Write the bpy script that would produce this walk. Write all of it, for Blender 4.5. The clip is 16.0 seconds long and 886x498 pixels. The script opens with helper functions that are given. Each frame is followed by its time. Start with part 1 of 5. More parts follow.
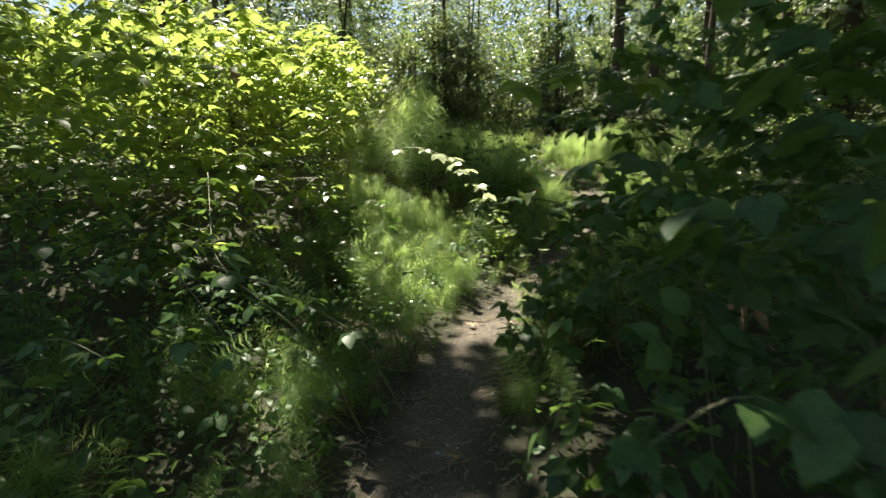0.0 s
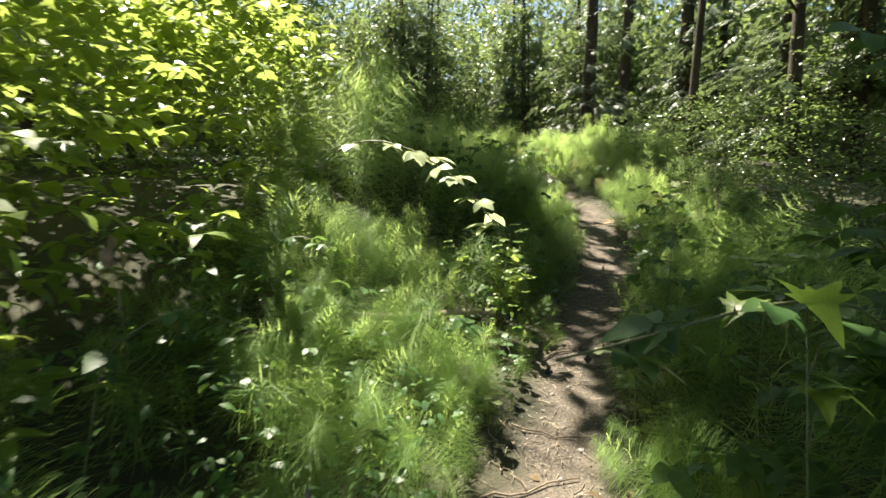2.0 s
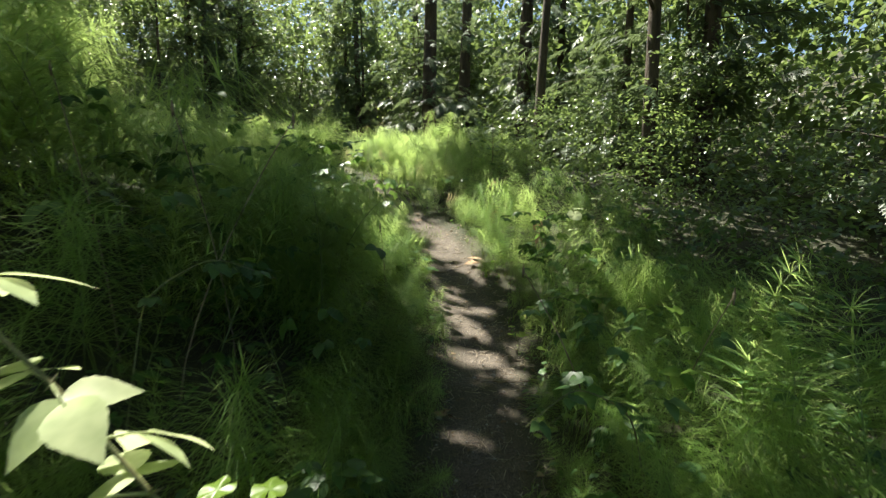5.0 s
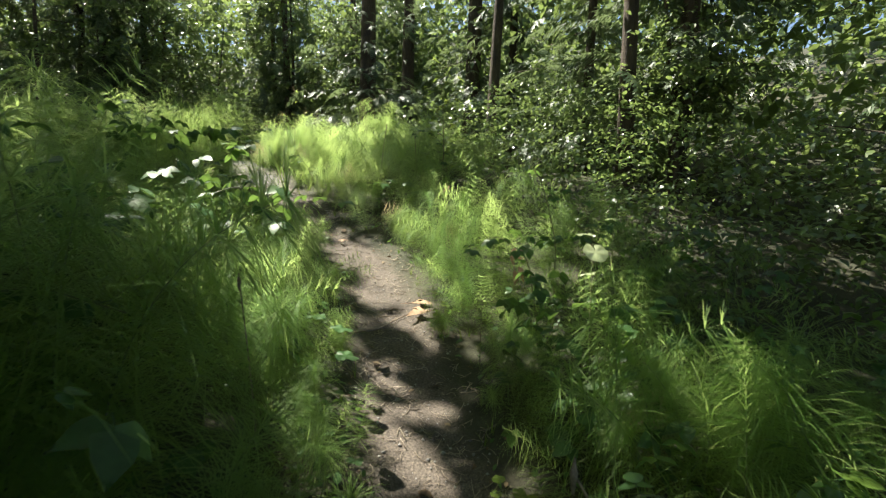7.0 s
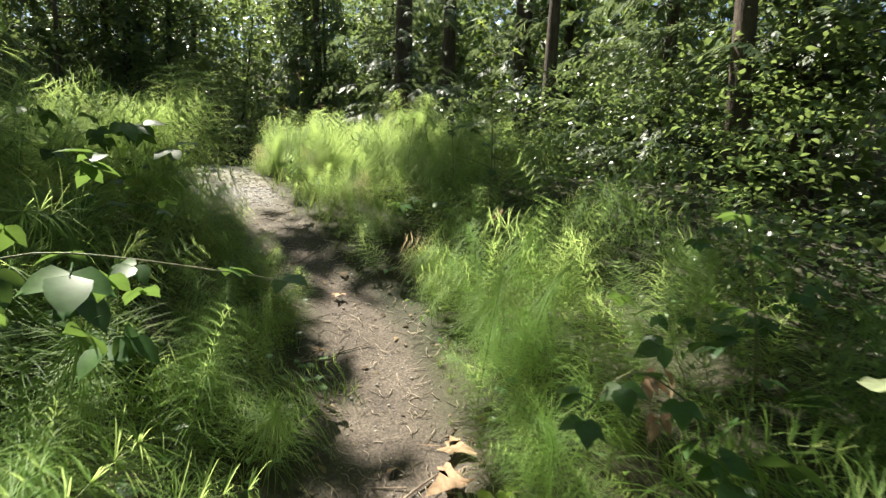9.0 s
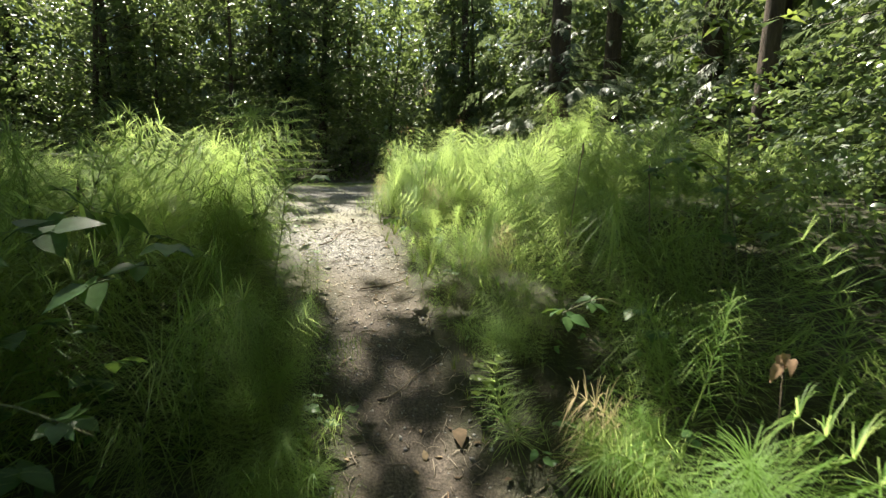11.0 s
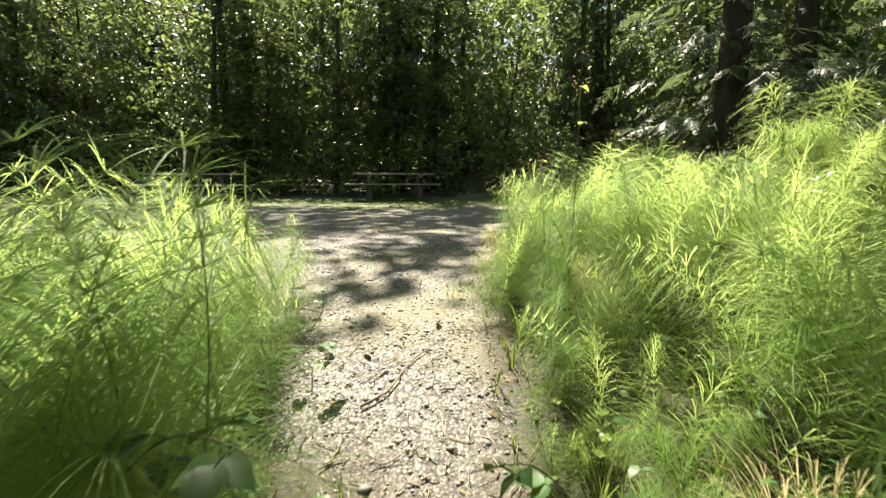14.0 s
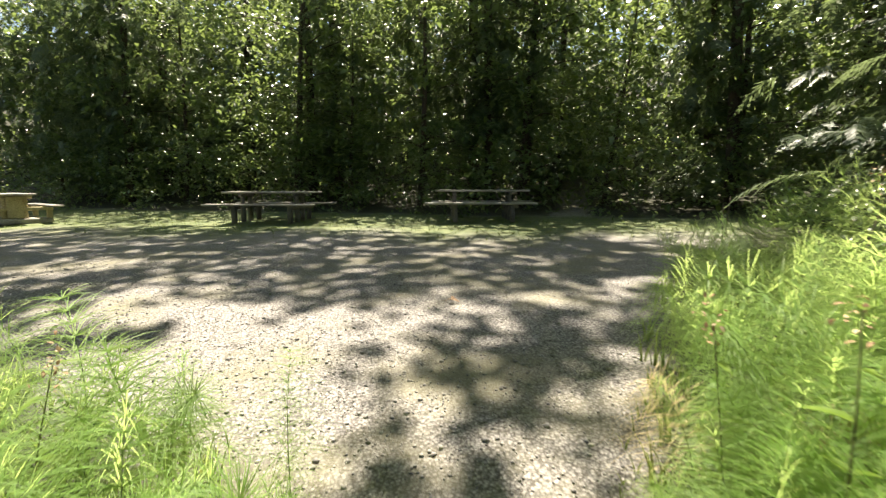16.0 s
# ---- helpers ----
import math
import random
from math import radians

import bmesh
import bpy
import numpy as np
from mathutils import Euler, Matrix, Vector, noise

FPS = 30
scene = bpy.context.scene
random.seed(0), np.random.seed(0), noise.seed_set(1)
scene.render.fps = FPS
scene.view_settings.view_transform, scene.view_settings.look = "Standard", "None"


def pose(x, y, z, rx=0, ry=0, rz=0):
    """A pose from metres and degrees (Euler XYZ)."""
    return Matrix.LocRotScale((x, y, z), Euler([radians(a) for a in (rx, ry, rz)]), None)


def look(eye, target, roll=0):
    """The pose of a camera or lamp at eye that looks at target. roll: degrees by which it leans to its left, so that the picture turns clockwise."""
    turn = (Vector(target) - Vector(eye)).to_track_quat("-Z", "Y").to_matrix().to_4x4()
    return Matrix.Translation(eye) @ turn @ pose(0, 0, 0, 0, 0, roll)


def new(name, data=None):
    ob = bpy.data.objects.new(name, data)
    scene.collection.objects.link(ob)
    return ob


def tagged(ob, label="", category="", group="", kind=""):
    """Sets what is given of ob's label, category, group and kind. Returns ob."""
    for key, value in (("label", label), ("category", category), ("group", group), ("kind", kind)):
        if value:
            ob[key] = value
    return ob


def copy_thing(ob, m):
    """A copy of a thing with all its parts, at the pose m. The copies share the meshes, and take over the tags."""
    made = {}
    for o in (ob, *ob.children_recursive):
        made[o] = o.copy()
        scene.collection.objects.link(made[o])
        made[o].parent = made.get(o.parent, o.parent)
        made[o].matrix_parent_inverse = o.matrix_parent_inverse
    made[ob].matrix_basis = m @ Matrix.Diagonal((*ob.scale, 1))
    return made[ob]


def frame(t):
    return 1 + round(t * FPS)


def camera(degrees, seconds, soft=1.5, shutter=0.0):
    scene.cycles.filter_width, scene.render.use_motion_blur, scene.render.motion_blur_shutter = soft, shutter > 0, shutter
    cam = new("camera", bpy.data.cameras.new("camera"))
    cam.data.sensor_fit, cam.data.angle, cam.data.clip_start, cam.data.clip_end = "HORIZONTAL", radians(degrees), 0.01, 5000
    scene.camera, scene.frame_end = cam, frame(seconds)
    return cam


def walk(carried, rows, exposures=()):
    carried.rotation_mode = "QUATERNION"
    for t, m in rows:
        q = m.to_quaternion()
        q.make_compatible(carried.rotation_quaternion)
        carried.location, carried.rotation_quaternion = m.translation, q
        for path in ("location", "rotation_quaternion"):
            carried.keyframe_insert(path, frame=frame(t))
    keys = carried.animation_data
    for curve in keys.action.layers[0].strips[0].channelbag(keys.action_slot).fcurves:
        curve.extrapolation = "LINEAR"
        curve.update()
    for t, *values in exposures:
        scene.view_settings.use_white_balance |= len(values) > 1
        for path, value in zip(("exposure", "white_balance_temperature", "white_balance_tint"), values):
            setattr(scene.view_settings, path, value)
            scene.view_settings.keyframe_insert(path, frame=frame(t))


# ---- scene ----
cam = camera(85.2, 16.0, soft=1.3, shutter=0.25)
METRES, EYE, TILT, LEAN, TURN = 17.5, 1.66, -7.0, 0.0, 0.0
ROWS = [
    (0.0, 0.0, 0.0, 0.0, 0.0, 0.0, -0.0),
    (0.5, -0.009, 0.039, 0.0065, 5.98, -0.28, -0.48),
    (1.0, -0.0119, 0.0817, 0.015, 7.63, -0.27, -0.67),
    (1.5, -0.0148, 0.1189, 0.0211, 4.72, -0.26, -0.62),
    (2.0, -0.014, 0.1547, 0.0294, -5.44, -0.09, 0.27),
    (2.5, -0.009, 0.1828, 0.0367, -11.29, 0.04, 0.76),
    (3.0, -0.005, 0.2126, 0.0423, -16.5, -0.11, 1.29),
    (3.5, 0.0092, 0.2432, 0.0476, -17.8, -0.28, 1.54),
    (4.0, 0.023, 0.274, 0.0543, -18.22, -0.31, 1.48),
    (4.5, 0.0362, 0.3077, 0.062, -20.53, -0.46, 1.64),
    (5.0, 0.0503, 0.3413, 0.0719, -23.92, -0.5, 1.85),
    (7.5, 0.1231, 0.4804, 0.0956, -30.62, -0.77, 2.28),
    (8.0, 0.1381, 0.5064, 0.0996, -30.43, -0.78, 2.4),
    (8.5, 0.158, 0.5339, 0.1129, -28.97, -0.66, 2.2),
    (9.0, 0.1696, 0.5638, 0.1191, -25.6, -0.66, 1.77),
    (9.5, 0.1792, 0.5945, 0.1264, -22.67, -0.54, 1.66),
    (10.0, 0.1914, 0.6204, 0.1399, -16.62, -0.34, 1.18),
    (12.5, 0.2103, 0.7349, 0.1845, -0.07, -0.34, -0.29),
    (13.0, 0.2114, 0.755, 0.1938, 3.6, -0.31, -0.74),
    (13.5, 0.208, 0.7834, 0.201, 4.84, -0.5, -0.83),
    (14.0, 0.21, 0.8106, 0.207, 5.27, -0.51, -0.72),
    (14.5, 0.2112, 0.8358, 0.2193, 6.04, -0.4, -0.91),
    (15.0, 0.2058, 0.8623, 0.228, 7.5, -0.48, -1.17),
    (15.5, 0.2, 0.8855, 0.2364, 11.05, -0.46, -1.34),
    (16.0, 0.1911, 0.9109, 0.2457, 15.74, -0.77, -1.85),
]
walk(cam, [(t, pose(0, 0, EYE, TILT, LEAN, TURN) @ pose(METRES * x, METRES * y, METRES * z, 90 + pitch, roll, yaw)) for t, x, y, z, yaw, pitch, roll in ROWS],
     exposures=[(0.0, 1.85, 6900, 7), (2.0, 2.1, 6900, 7), (3.5, 2.02, 6800, 6), (5.0, 1.92, 6500, 6), (7.5, 1.85, 6500, 8), (9.0, 1.8, 6600, 9), (12.5, 1.8, 6900, 7), (14.5, 2.0, 7100, 10), (16.0, 2.02, 7100, 12)])

# ---- daylight ----
SUN_ELEV, SUN_AZ = 60.0, 22.0      # azimuth counted from +y towards -x
SUN = Vector((-math.sin(radians(SUN_AZ)) * math.cos(radians(SUN_ELEV)), math.cos(radians(SUN_AZ)) * math.cos(radians(SUN_ELEV)), math.sin(radians(SUN_ELEV))))
world = bpy.data.worlds.new("sky")
scene.world = world
world.use_nodes = True
wn = world.node_tree.nodes
sky = wn.new("ShaderNodeTexSky")
sky.sky_type, sky.sun_disc = "NISHITA", False
sky.sun_elevation, sky.sun_rotation = radians(SUN_ELEV), radians(-SUN_AZ)
world.node_tree.links.new(sky.outputs[0], wn["Background"].inputs[0])
wn["Background"].inputs[1].default_value = 0.053
sun = new("sun", bpy.data.lights.new("sun", "SUN"))
sun.data.energy, sun.data.angle, sun.data.color = 5.0, radians(0.6), (1.0, 0.94, 0.82)
sun.matrix_world = look((0, 0, 40), Vector((0, 0, 40)) - SUN)

# ---- materials ----
def material(name, rough=0.6, metal=0.0):
    m = bpy.data.materials.new(name)
    m.use_nodes = True
    b = m.node_tree.nodes["Principled BSDF"]
    b.inputs["Roughness"].default_value, b.inputs["Metallic"].default_value = rough, metal
    return m, m.node_tree, b


def node(tree, kind, **values):
    n = tree.nodes.new(kind)
    for k, v in values.items():
        n.inputs[k.replace("_", " ")].default_value = v
    return n


def ramp(tree, source, stops):
    r = tree.nodes.new("ShaderNodeValToRGB")
    while len(r.color_ramp.elements) < len(stops):
        r.color_ramp.elements.new(0.5)
    for e, (p, c) in zip(r.color_ramp.elements, stops):
        e.position, e.color = p, (*c, 1)
    tree.links.new(source, r.inputs[0])
    return r.outputs[0]


def blend(tree, fac, a, b, kind="MIX"):
    m = tree.nodes.new("ShaderNodeMix")
    m.data_type, m.blend_type = "RGBA", kind
    if isinstance(fac, float):
        m.inputs[0].default_value = fac
    else:
        tree.links.new(fac, m.inputs[0])
    for s, v in ((6, a), (7, b)):
        if isinstance(v, tuple):
            m.inputs[s].default_value = (*v, 1)
        else:
            tree.links.new(v, m.inputs[s])
    return m.outputs[2]


def leaf_material(name, dark, mid, light, through_colour, rough=0.42, thin=0.45, sheen=0.5, mottle_scale=38.0):
    """Leaf tissue: each leaf has its own green, its veins mottle it, and light comes through it."""
    m, t, b = material(name, rough)
    geo = t.nodes.new("ShaderNodeNewGeometry")
    tone = ramp(t, geo.outputs["Random Per Island"], [(0.0, dark), (0.55, mid), (1.0, light)])
    coords = t.nodes.new("ShaderNodeTexCoord")
    mottle = node(t, "ShaderNodeTexNoise", Scale=mottle_scale, Detail=3.0)
    t.links.new(coords.outputs["Object"], mottle.inputs["Vector"])
    spots = ramp(t, mottle.outputs[0], [(0.3, (0.62, 0.66, 0.55)), (0.7, (1.15, 1.12, 1.0))])
    colour = blend(t, 1.0, tone, spots, "MULTIPLY")
    t.links.new(colour, b.inputs["Base Color"])
    b.inputs["Specular IOR Level"].default_value = sheen
    lit = node(t, "ShaderNodeBsdfTranslucent")
    t.links.new(blend(t, 0.55, colour, through_colour), lit.inputs["Color"])
    mix = t.nodes.new("ShaderNodeMixShader")
    mix.inputs[0].default_value = thin
    t.links.new(b.outputs[0], mix.inputs[1])
    t.links.new(lit.outputs[0], mix.inputs[2])
    t.links.new(mix.outputs[0], t.nodes["Material Output"].inputs[0])
    return m


def rough_material(name, stops, scale, rough=0.85, bump=0.5, stretch=(1, 1, 1), fine=8.0):
    """Bark, wood, stone: a noise of two scales for colour and relief."""
    m, t, b = material(name, rough)
    coords = t.nodes.new("ShaderNodeTexCoord")
    mapping = node(t, "ShaderNodeMapping", Scale=stretch)
    t.links.new(coords.outputs["Object"], mapping.inputs["Vector"])
    big = node(t, "ShaderNodeTexNoise", Scale=scale, Detail=5.0, Roughness=0.6)
    small = node(t, "ShaderNodeTexNoise", Scale=scale * fine, Detail=4.0, Roughness=0.7)
    for n in (big, small):
        t.links.new(mapping.outputs[0], n.inputs["Vector"])
    base = ramp(t, big.outputs[0], stops)
    grain = ramp(t, small.outputs[0], [(0.3, (0.6, 0.6, 0.6)), (0.7, (1.2, 1.2, 1.2))])
    t.links.new(blend(t, 1.0, base, grain, "MULTIPLY"), b.inputs["Base Color"])
    bm = node(t, "ShaderNodeBump", Strength=bump, Distance=0.02)
    t.links.new(small.outputs[0], bm.inputs["Height"])
    t.links.new(bm.outputs[0], b.inputs["Normal"])
    return m


HORSETAIL = leaf_material("horsetail_green", (0.085, 0.18, 0.045), (0.165, 0.29, 0.08), (0.31, 0.42, 0.15), (0.66, 0.80, 0.27), 0.52, 0.6, 0.28, 2.2)
STEM = rough_material("pale_stem", [(0.3, (0.10, 0.15, 0.045)), (0.7, (0.24, 0.28, 0.12))], 14.0, 0.5, 0.2)
BRAMBLE = leaf_material("bramble_leaf", (0.038, 0.09, 0.034), (0.064, 0.14, 0.05), (0.10, 0.19, 0.065), (0.26, 0.40, 0.07), 0.45, 0.38, 0.42)
# white sun glare on leaves, put into a paler leaf colour
GLARE_PALE = leaf_material("glare_pale_leaf", (0.36, 0.43, 0.26), (0.46, 0.52, 0.34), (0.56, 0.6, 0.43), (0.75, 0.82, 0.45), 0.22, 0.45, 0.8)
BUSH = leaf_material("bush_leaf", (0.08, 0.15, 0.022), (0.135, 0.22, 0.033), (0.21, 0.30, 0.055), (0.60, 0.72, 0.17), 0.38, 0.52, 0.5)
FOREST = leaf_material("forest_leaf", (0.05, 0.095, 0.032), (0.085, 0.145, 0.045), (0.14, 0.195, 0.07), (0.36, 0.46, 0.13), 0.34, 0.42, 0.9)
SHRUB = leaf_material("shrub_leaf", (0.045, 0.09, 0.032), (0.08, 0.145, 0.046), (0.14, 0.205, 0.07), (0.40, 0.52, 0.15), 0.28, 0.42, 1.0)
NEEDLES = leaf_material("conifer_needles", (0.05, 0.085, 0.05), (0.085, 0.13, 0.072), (0.14, 0.185, 0.10), (0.3, 0.38, 0.16), 0.45, 0.38, 0.5)
GRASS = leaf_material("grass_blades", (0.07, 0.13, 0.03), (0.12, 0.19, 0.04), (0.26, 0.27, 0.10), (0.32, 0.40, 0.09), 0.5, 0.4, 0.4)
DEAD = leaf_material("dead_leaf", (0.26, 0.15, 0.10), (0.38, 0.25, 0.18), (0.50, 0.37, 0.29), (0.4, 0.25, 0.15), 0.75, 0.12, 0.2)
LITTER = leaf_material("leaf_litter", (0.06, 0.04, 0.028), (0.15, 0.105, 0.07), (0.34, 0.26, 0.19), (0.2, 0.12, 0.07), 0.8, 0.1, 0.2)
BARK = rough_material("bark", [(0.25, (0.035, 0.026, 0.02)), (0.55, (0.085, 0.062, 0.045)), (0.8, (0.15, 0.12, 0.09))], 5.0, 0.9, 0.9, (1, 1, 0.2))
CANE = rough_material("cane", [(0.3, (0.10, 0.13, 0.05)), (0.7, (0.22, 0.2, 0.09))], 20.0, 0.55, 0.2)
TWIG = rough_material("dry_twig", [(0.3, (0.12, 0.085, 0.06)), (0.7, (0.34, 0.27, 0.2))], 18.0, 0.85, 0.4)
STRAW = rough_material("dry_straw", [(0.3, (0.16, 0.12, 0.085)), (0.7, (0.46, 0.39, 0.3))], 3.0, 0.8, 0.3)
DEADWOOD = rough_material("weathered_log", [(0.3, (0.20, 0.155, 0.11)), (0.7, (0.46, 0.40, 0.31))], 9.0, 0.85, 0.6, (1, 1, 0.2))
PLANK = rough_material("grey_planks", [(0.3, (0.22, 0.20, 0.175)), (0.7, (0.42, 0.39, 0.35))], 6.0, 0.75, 0.4, (0.12, 1, 1))
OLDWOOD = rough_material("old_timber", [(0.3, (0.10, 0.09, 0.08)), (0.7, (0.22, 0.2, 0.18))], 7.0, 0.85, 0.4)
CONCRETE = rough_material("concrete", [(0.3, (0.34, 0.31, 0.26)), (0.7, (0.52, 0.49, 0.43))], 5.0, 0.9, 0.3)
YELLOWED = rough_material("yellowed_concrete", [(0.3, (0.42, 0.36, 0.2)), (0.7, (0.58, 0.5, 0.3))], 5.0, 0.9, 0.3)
PEBBLE, pt, pb = material("gravel_stone", 0.85)
pg = pt.nodes.new("ShaderNodeNewGeometry")
pt.links.new(ramp(pt, pg.outputs["Random Per Island"], [(0.0, (0.15, 0.145, 0.14)), (0.5, (0.245, 0.235, 0.22)), (1.0, (0.40, 0.38, 0.355))]), pb.inputs["Base Color"])
BERRY, _, bb = material("dark_berry", 0.3)
bb.inputs["Base Color"].default_value = (0.012, 0.008, 0.014, 1)

# ground: forest litter, trodden soil on the trail, crushed stone on the clearing, grass at its far rim
GROUND, gt, gb = material("ground", 0.92)
gc = gt.nodes.new("ShaderNodeTexCoord")
def gnoise(scale, detail=5.0, rough=0.65):
    n = node(gt, "ShaderNodeTexNoise", Scale=scale, Detail=detail, Roughness=rough)
    gt.links.new(gc.outputs["Object"], n.inputs["Vector"])
    return n.outputs[0]
def gattr(name):
    a = gt.nodes.new("ShaderNodeAttribute")
    a.attribute_name = name
    return a.outputs["Fac"]
litter = blend(gt, 1.0, ramp(gt, gnoise(1.6), [(0.3, (0.025, 0.032, 0.014)), (0.7, (0.065, 0.058, 0.034))]), ramp(gt, gnoise(40), [(0.3, (0.5, 0.5, 0.5)), (0.7, (1.3, 1.3, 1.3))]), "MULTIPLY")
soil = blend(gt, 1.0, ramp(gt, gnoise(2.2), [(0.3, (0.068, 0.055, 0.044)), (0.7, (0.14, 0.115, 0.092))]), ramp(gt, gnoise(70), [(0.34, (0.32, 0.3, 0.28)), (0.5, (0.9, 0.9, 0.9)), (0.68, (1.7, 1.65, 1.6))]), "MULTIPLY")
cells = node(gt, "ShaderNodeTexVoronoi", Scale=66.0)
gt.links.new(gc.outputs["Object"], cells.inputs["Vector"])
stones = ramp(gt, cells.outputs["Color"], [(0.0, (0.085, 0.082, 0.082)), (0.5, (0.25, 0.24, 0.228)), (1.0, (0.48, 0.455, 0.425))])
stones = blend(gt, 1.0, stones, ramp(gt, cells.outputs["Distance"], [(0.35, (1.05, 1.05, 1.05)), (0.75, (0.35, 0.33, 0.31))]), "MULTIPLY")
stones = blend(gt, ramp(gt, gnoise(0.9), [(0.44, (0, 0, 0)), (0.64, (0.8, 0.8, 0.8))]), stones, (0.175, 0.165, 0.105))
moss = blend(gt, 1.0, ramp(gt, gnoise(3.0), [(0.3, (0.05, 0.09, 0.025)), (0.7, (0.16, 0.18, 0.07))]), ramp(gt, gnoise(60), [(0.3, (0.5, 0.5, 0.5)), (0.7, (1.3, 1.3, 1.3))]), "MULTIPLY")
col = blend(gt, gattr("trail"), litter, soil)
col = blend(gt, gattr("gravel"), col, stones)
col = blend(gt, gattr("rim"), col, moss)
gt.links.new(col, gb.inputs["Base Color"])
gbump = node(gt, "ShaderNodeBump", Strength=0.8, Distance=0.015)
gt.links.new(gnoise(60), gbump.inputs["Height"])
gt.links.new(gbump.outputs[0], gb.inputs["Normal"])

# ---- the lie of the land ----
TRAIL_Y = [-30, -2, 0, 2.4, 2.9, 4.3, 5.05, 7.05, 8.4, 10, 11.75, 12.6, 13.6, 14.45, 15.3, 16, 17, 18.3, 60]
TRAIL_X = [0.5, 0.1, 0.0, -0.08, -0.08, 0.2, 0.55, 1.5, 2.22, 3.07, 3.62, 3.85, 3.95, 3.75, 3.63, 3.53, 3.32, 3.1, 3.1]
RISE_Y = [-300, -20, 0, 5.1, 7.5, 10.2, 12, 13.5, 15, 16.5, 17.5, 18.5, 20.5, 30, 60, 400]
RISE_Z = [-1.0, -0.3, 0, 0.3, 0.52, 0.78, 1.22, 1.57, 2.0, 2.43, 2.66, 2.80, 2.90, 3.17, 4.4, 8.0]


def smooth(a, b, v):
    u = np.clip((np.asarray(v, float) - a) / (b - a), 0, 1)
    return u * u * (3 - 2 * u)


def trail_x(y):
    return sum(np.interp(np.asarray(y, float) + d, TRAIL_Y, TRAIL_X) for d in (-0.6, -0.3, 0, 0.3, 0.6)) / 5


def trail_half(y):
    """Half the width of the trodden soil."""
    return np.interp(y, [0, 2.5, 6, 9, 11.3, 13, 15, 16.4, 17.5], [0.24, 0.25, 0.26, 0.28, 0.36, 0.29, 0.25, 0.31, 0.5])


def rim_x(y):
    """Where the undergrowth on the clearing's right side begins."""
    return np.interp(y, [15, 16.5, 18.2, 19, 20.4, 22.6, 26.8, 31], [4.0, 3.75, 3.55, 3.7, 4.0, 4.6, 6.3, 8.5])


def in_clearing(x, y):
    """0 in the undergrowth, 1 on the open gravel."""
    front = np.interp(x, [-60, -12, -4, 0, 1.9, 2.3, 2.75, 3.6, 5], [16, 17, 18.0, 18.3, 18.0, 17.3, 16.5, 16.2, 17.0])
    return smooth(-0.3, 0.3, y - front) * smooth(-0.3, 0.3, rim_x(y) - x) * (1 - smooth(29.0, 30.0, y)) * smooth(-26, -24, x)


def land(x, y):
    x, y = np.asarray(x, float), np.asarray(y, float)
    z = sum(np.interp(y + d, RISE_Y, RISE_Z) for d in (-0.8, 0, 0.8)) / 3
    side = x - trail_x(y)
    bank = 1.25 * smooth(0.7, 4.5, -side) * smooth(1.0, 7.0, y) * (1 - smooth(11.0, 15.5, y))
    right = 0.35 * smooth(1.0, 5.0, side) * smooth(6, 11, y) * (1 - smooth(16, 19, y))
    dip = -0.06 * (1 - smooth(0.15, 0.6, abs(side))) * (1 - smooth(16, 17, y))
    far = 10.0 * smooth(33, 62, y) + 9.0 * smooth(13, 40, x) + 7.0 * smooth(27, 55, -x)
    lumps = 0.03 * np.sin(2.3 * x + 1.7 * y) * np.sin(1.9 * y - 1.1 * x) + 0.012 * np.sin(7.1 * x + 2) * np.sin(6.3 * y + 1)
    return z + bank + right + dip + far + lumps * (1 - 0.6 * in_clearing(x, y))


def at(x, y, up=0.0):
    return Vector((x, y, float(land(x, y)) + up))


# ---- mesh tools ----
def tri_mesh(name, v, f, mat, smooth_faces=False):
    v, f = np.asarray(v, np.float32), np.asarray(f, np.int32)
    me = bpy.data.meshes.new(name)
    me.vertices.add(len(v))
    me.vertices.foreach_set("co", v.ravel())
    me.loops.add(f.size)
    me.loops.foreach_set("vertex_index", f.ravel())
    me.polygons.add(len(f))
    me.polygons.foreach_set("loop_start", np.arange(0, f.size, 3, dtype=np.int32))
    if smooth_faces:
        me.polygons.foreach_set("use_smooth", np.ones(len(f), bool))
    me.update(calc_edges=True)
    me.materials.append(mat)
    return me


def join(parts):
    vs, fs, n = [], [], 0
    for v, f in parts:
        vs.append(v)
        fs.append(np.asarray(f) + n)
        n += len(v)
    return np.concatenate(vs), np.concatenate(fs)


def turns(yaw, pitch=0.0, roll=0.0):
    """Rotation matrices for arrays of angles in radians: roll about y, then pitch about x, then yaw about z."""
    yaw, pitch, roll = np.broadcast_arrays(np.asarray(yaw, float), np.asarray(pitch, float), np.asarray(roll, float))
    o, i = np.zeros_like(yaw), np.ones_like(yaw)
    def mat(rows):
        return np.stack([np.stack(r, -1) for r in rows], -2)
    cz, sz, cx, sx, cy, sy = np.cos(yaw), np.sin(yaw), np.cos(pitch), np.sin(pitch), np.cos(roll), np.sin(roll)
    return mat([[cz, -sz, o], [sz, cz, o], [o, o, i]]) @ mat([[i, o, o], [o, cx, -sx], [o, sx, cx]]) @ mat([[cy, o, sy], [o, i, o], [-sy, o, cy]])


def scatter(v, f, places, rot, size):
    """The mesh v, f at every place, turned and sized, as one mesh."""
    k = len(places)
    size = np.broadcast_to(np.asarray(size, float), (k,))
    out = np.einsum("kij,nj->kni", rot, v) * size[:, None, None] + np.asarray(places)[:, None, :]
    return out.reshape(-1, 3), (np.asarray(f)[None] + np.arange(k)[:, None, None] * len(v)).reshape(-1, 3)


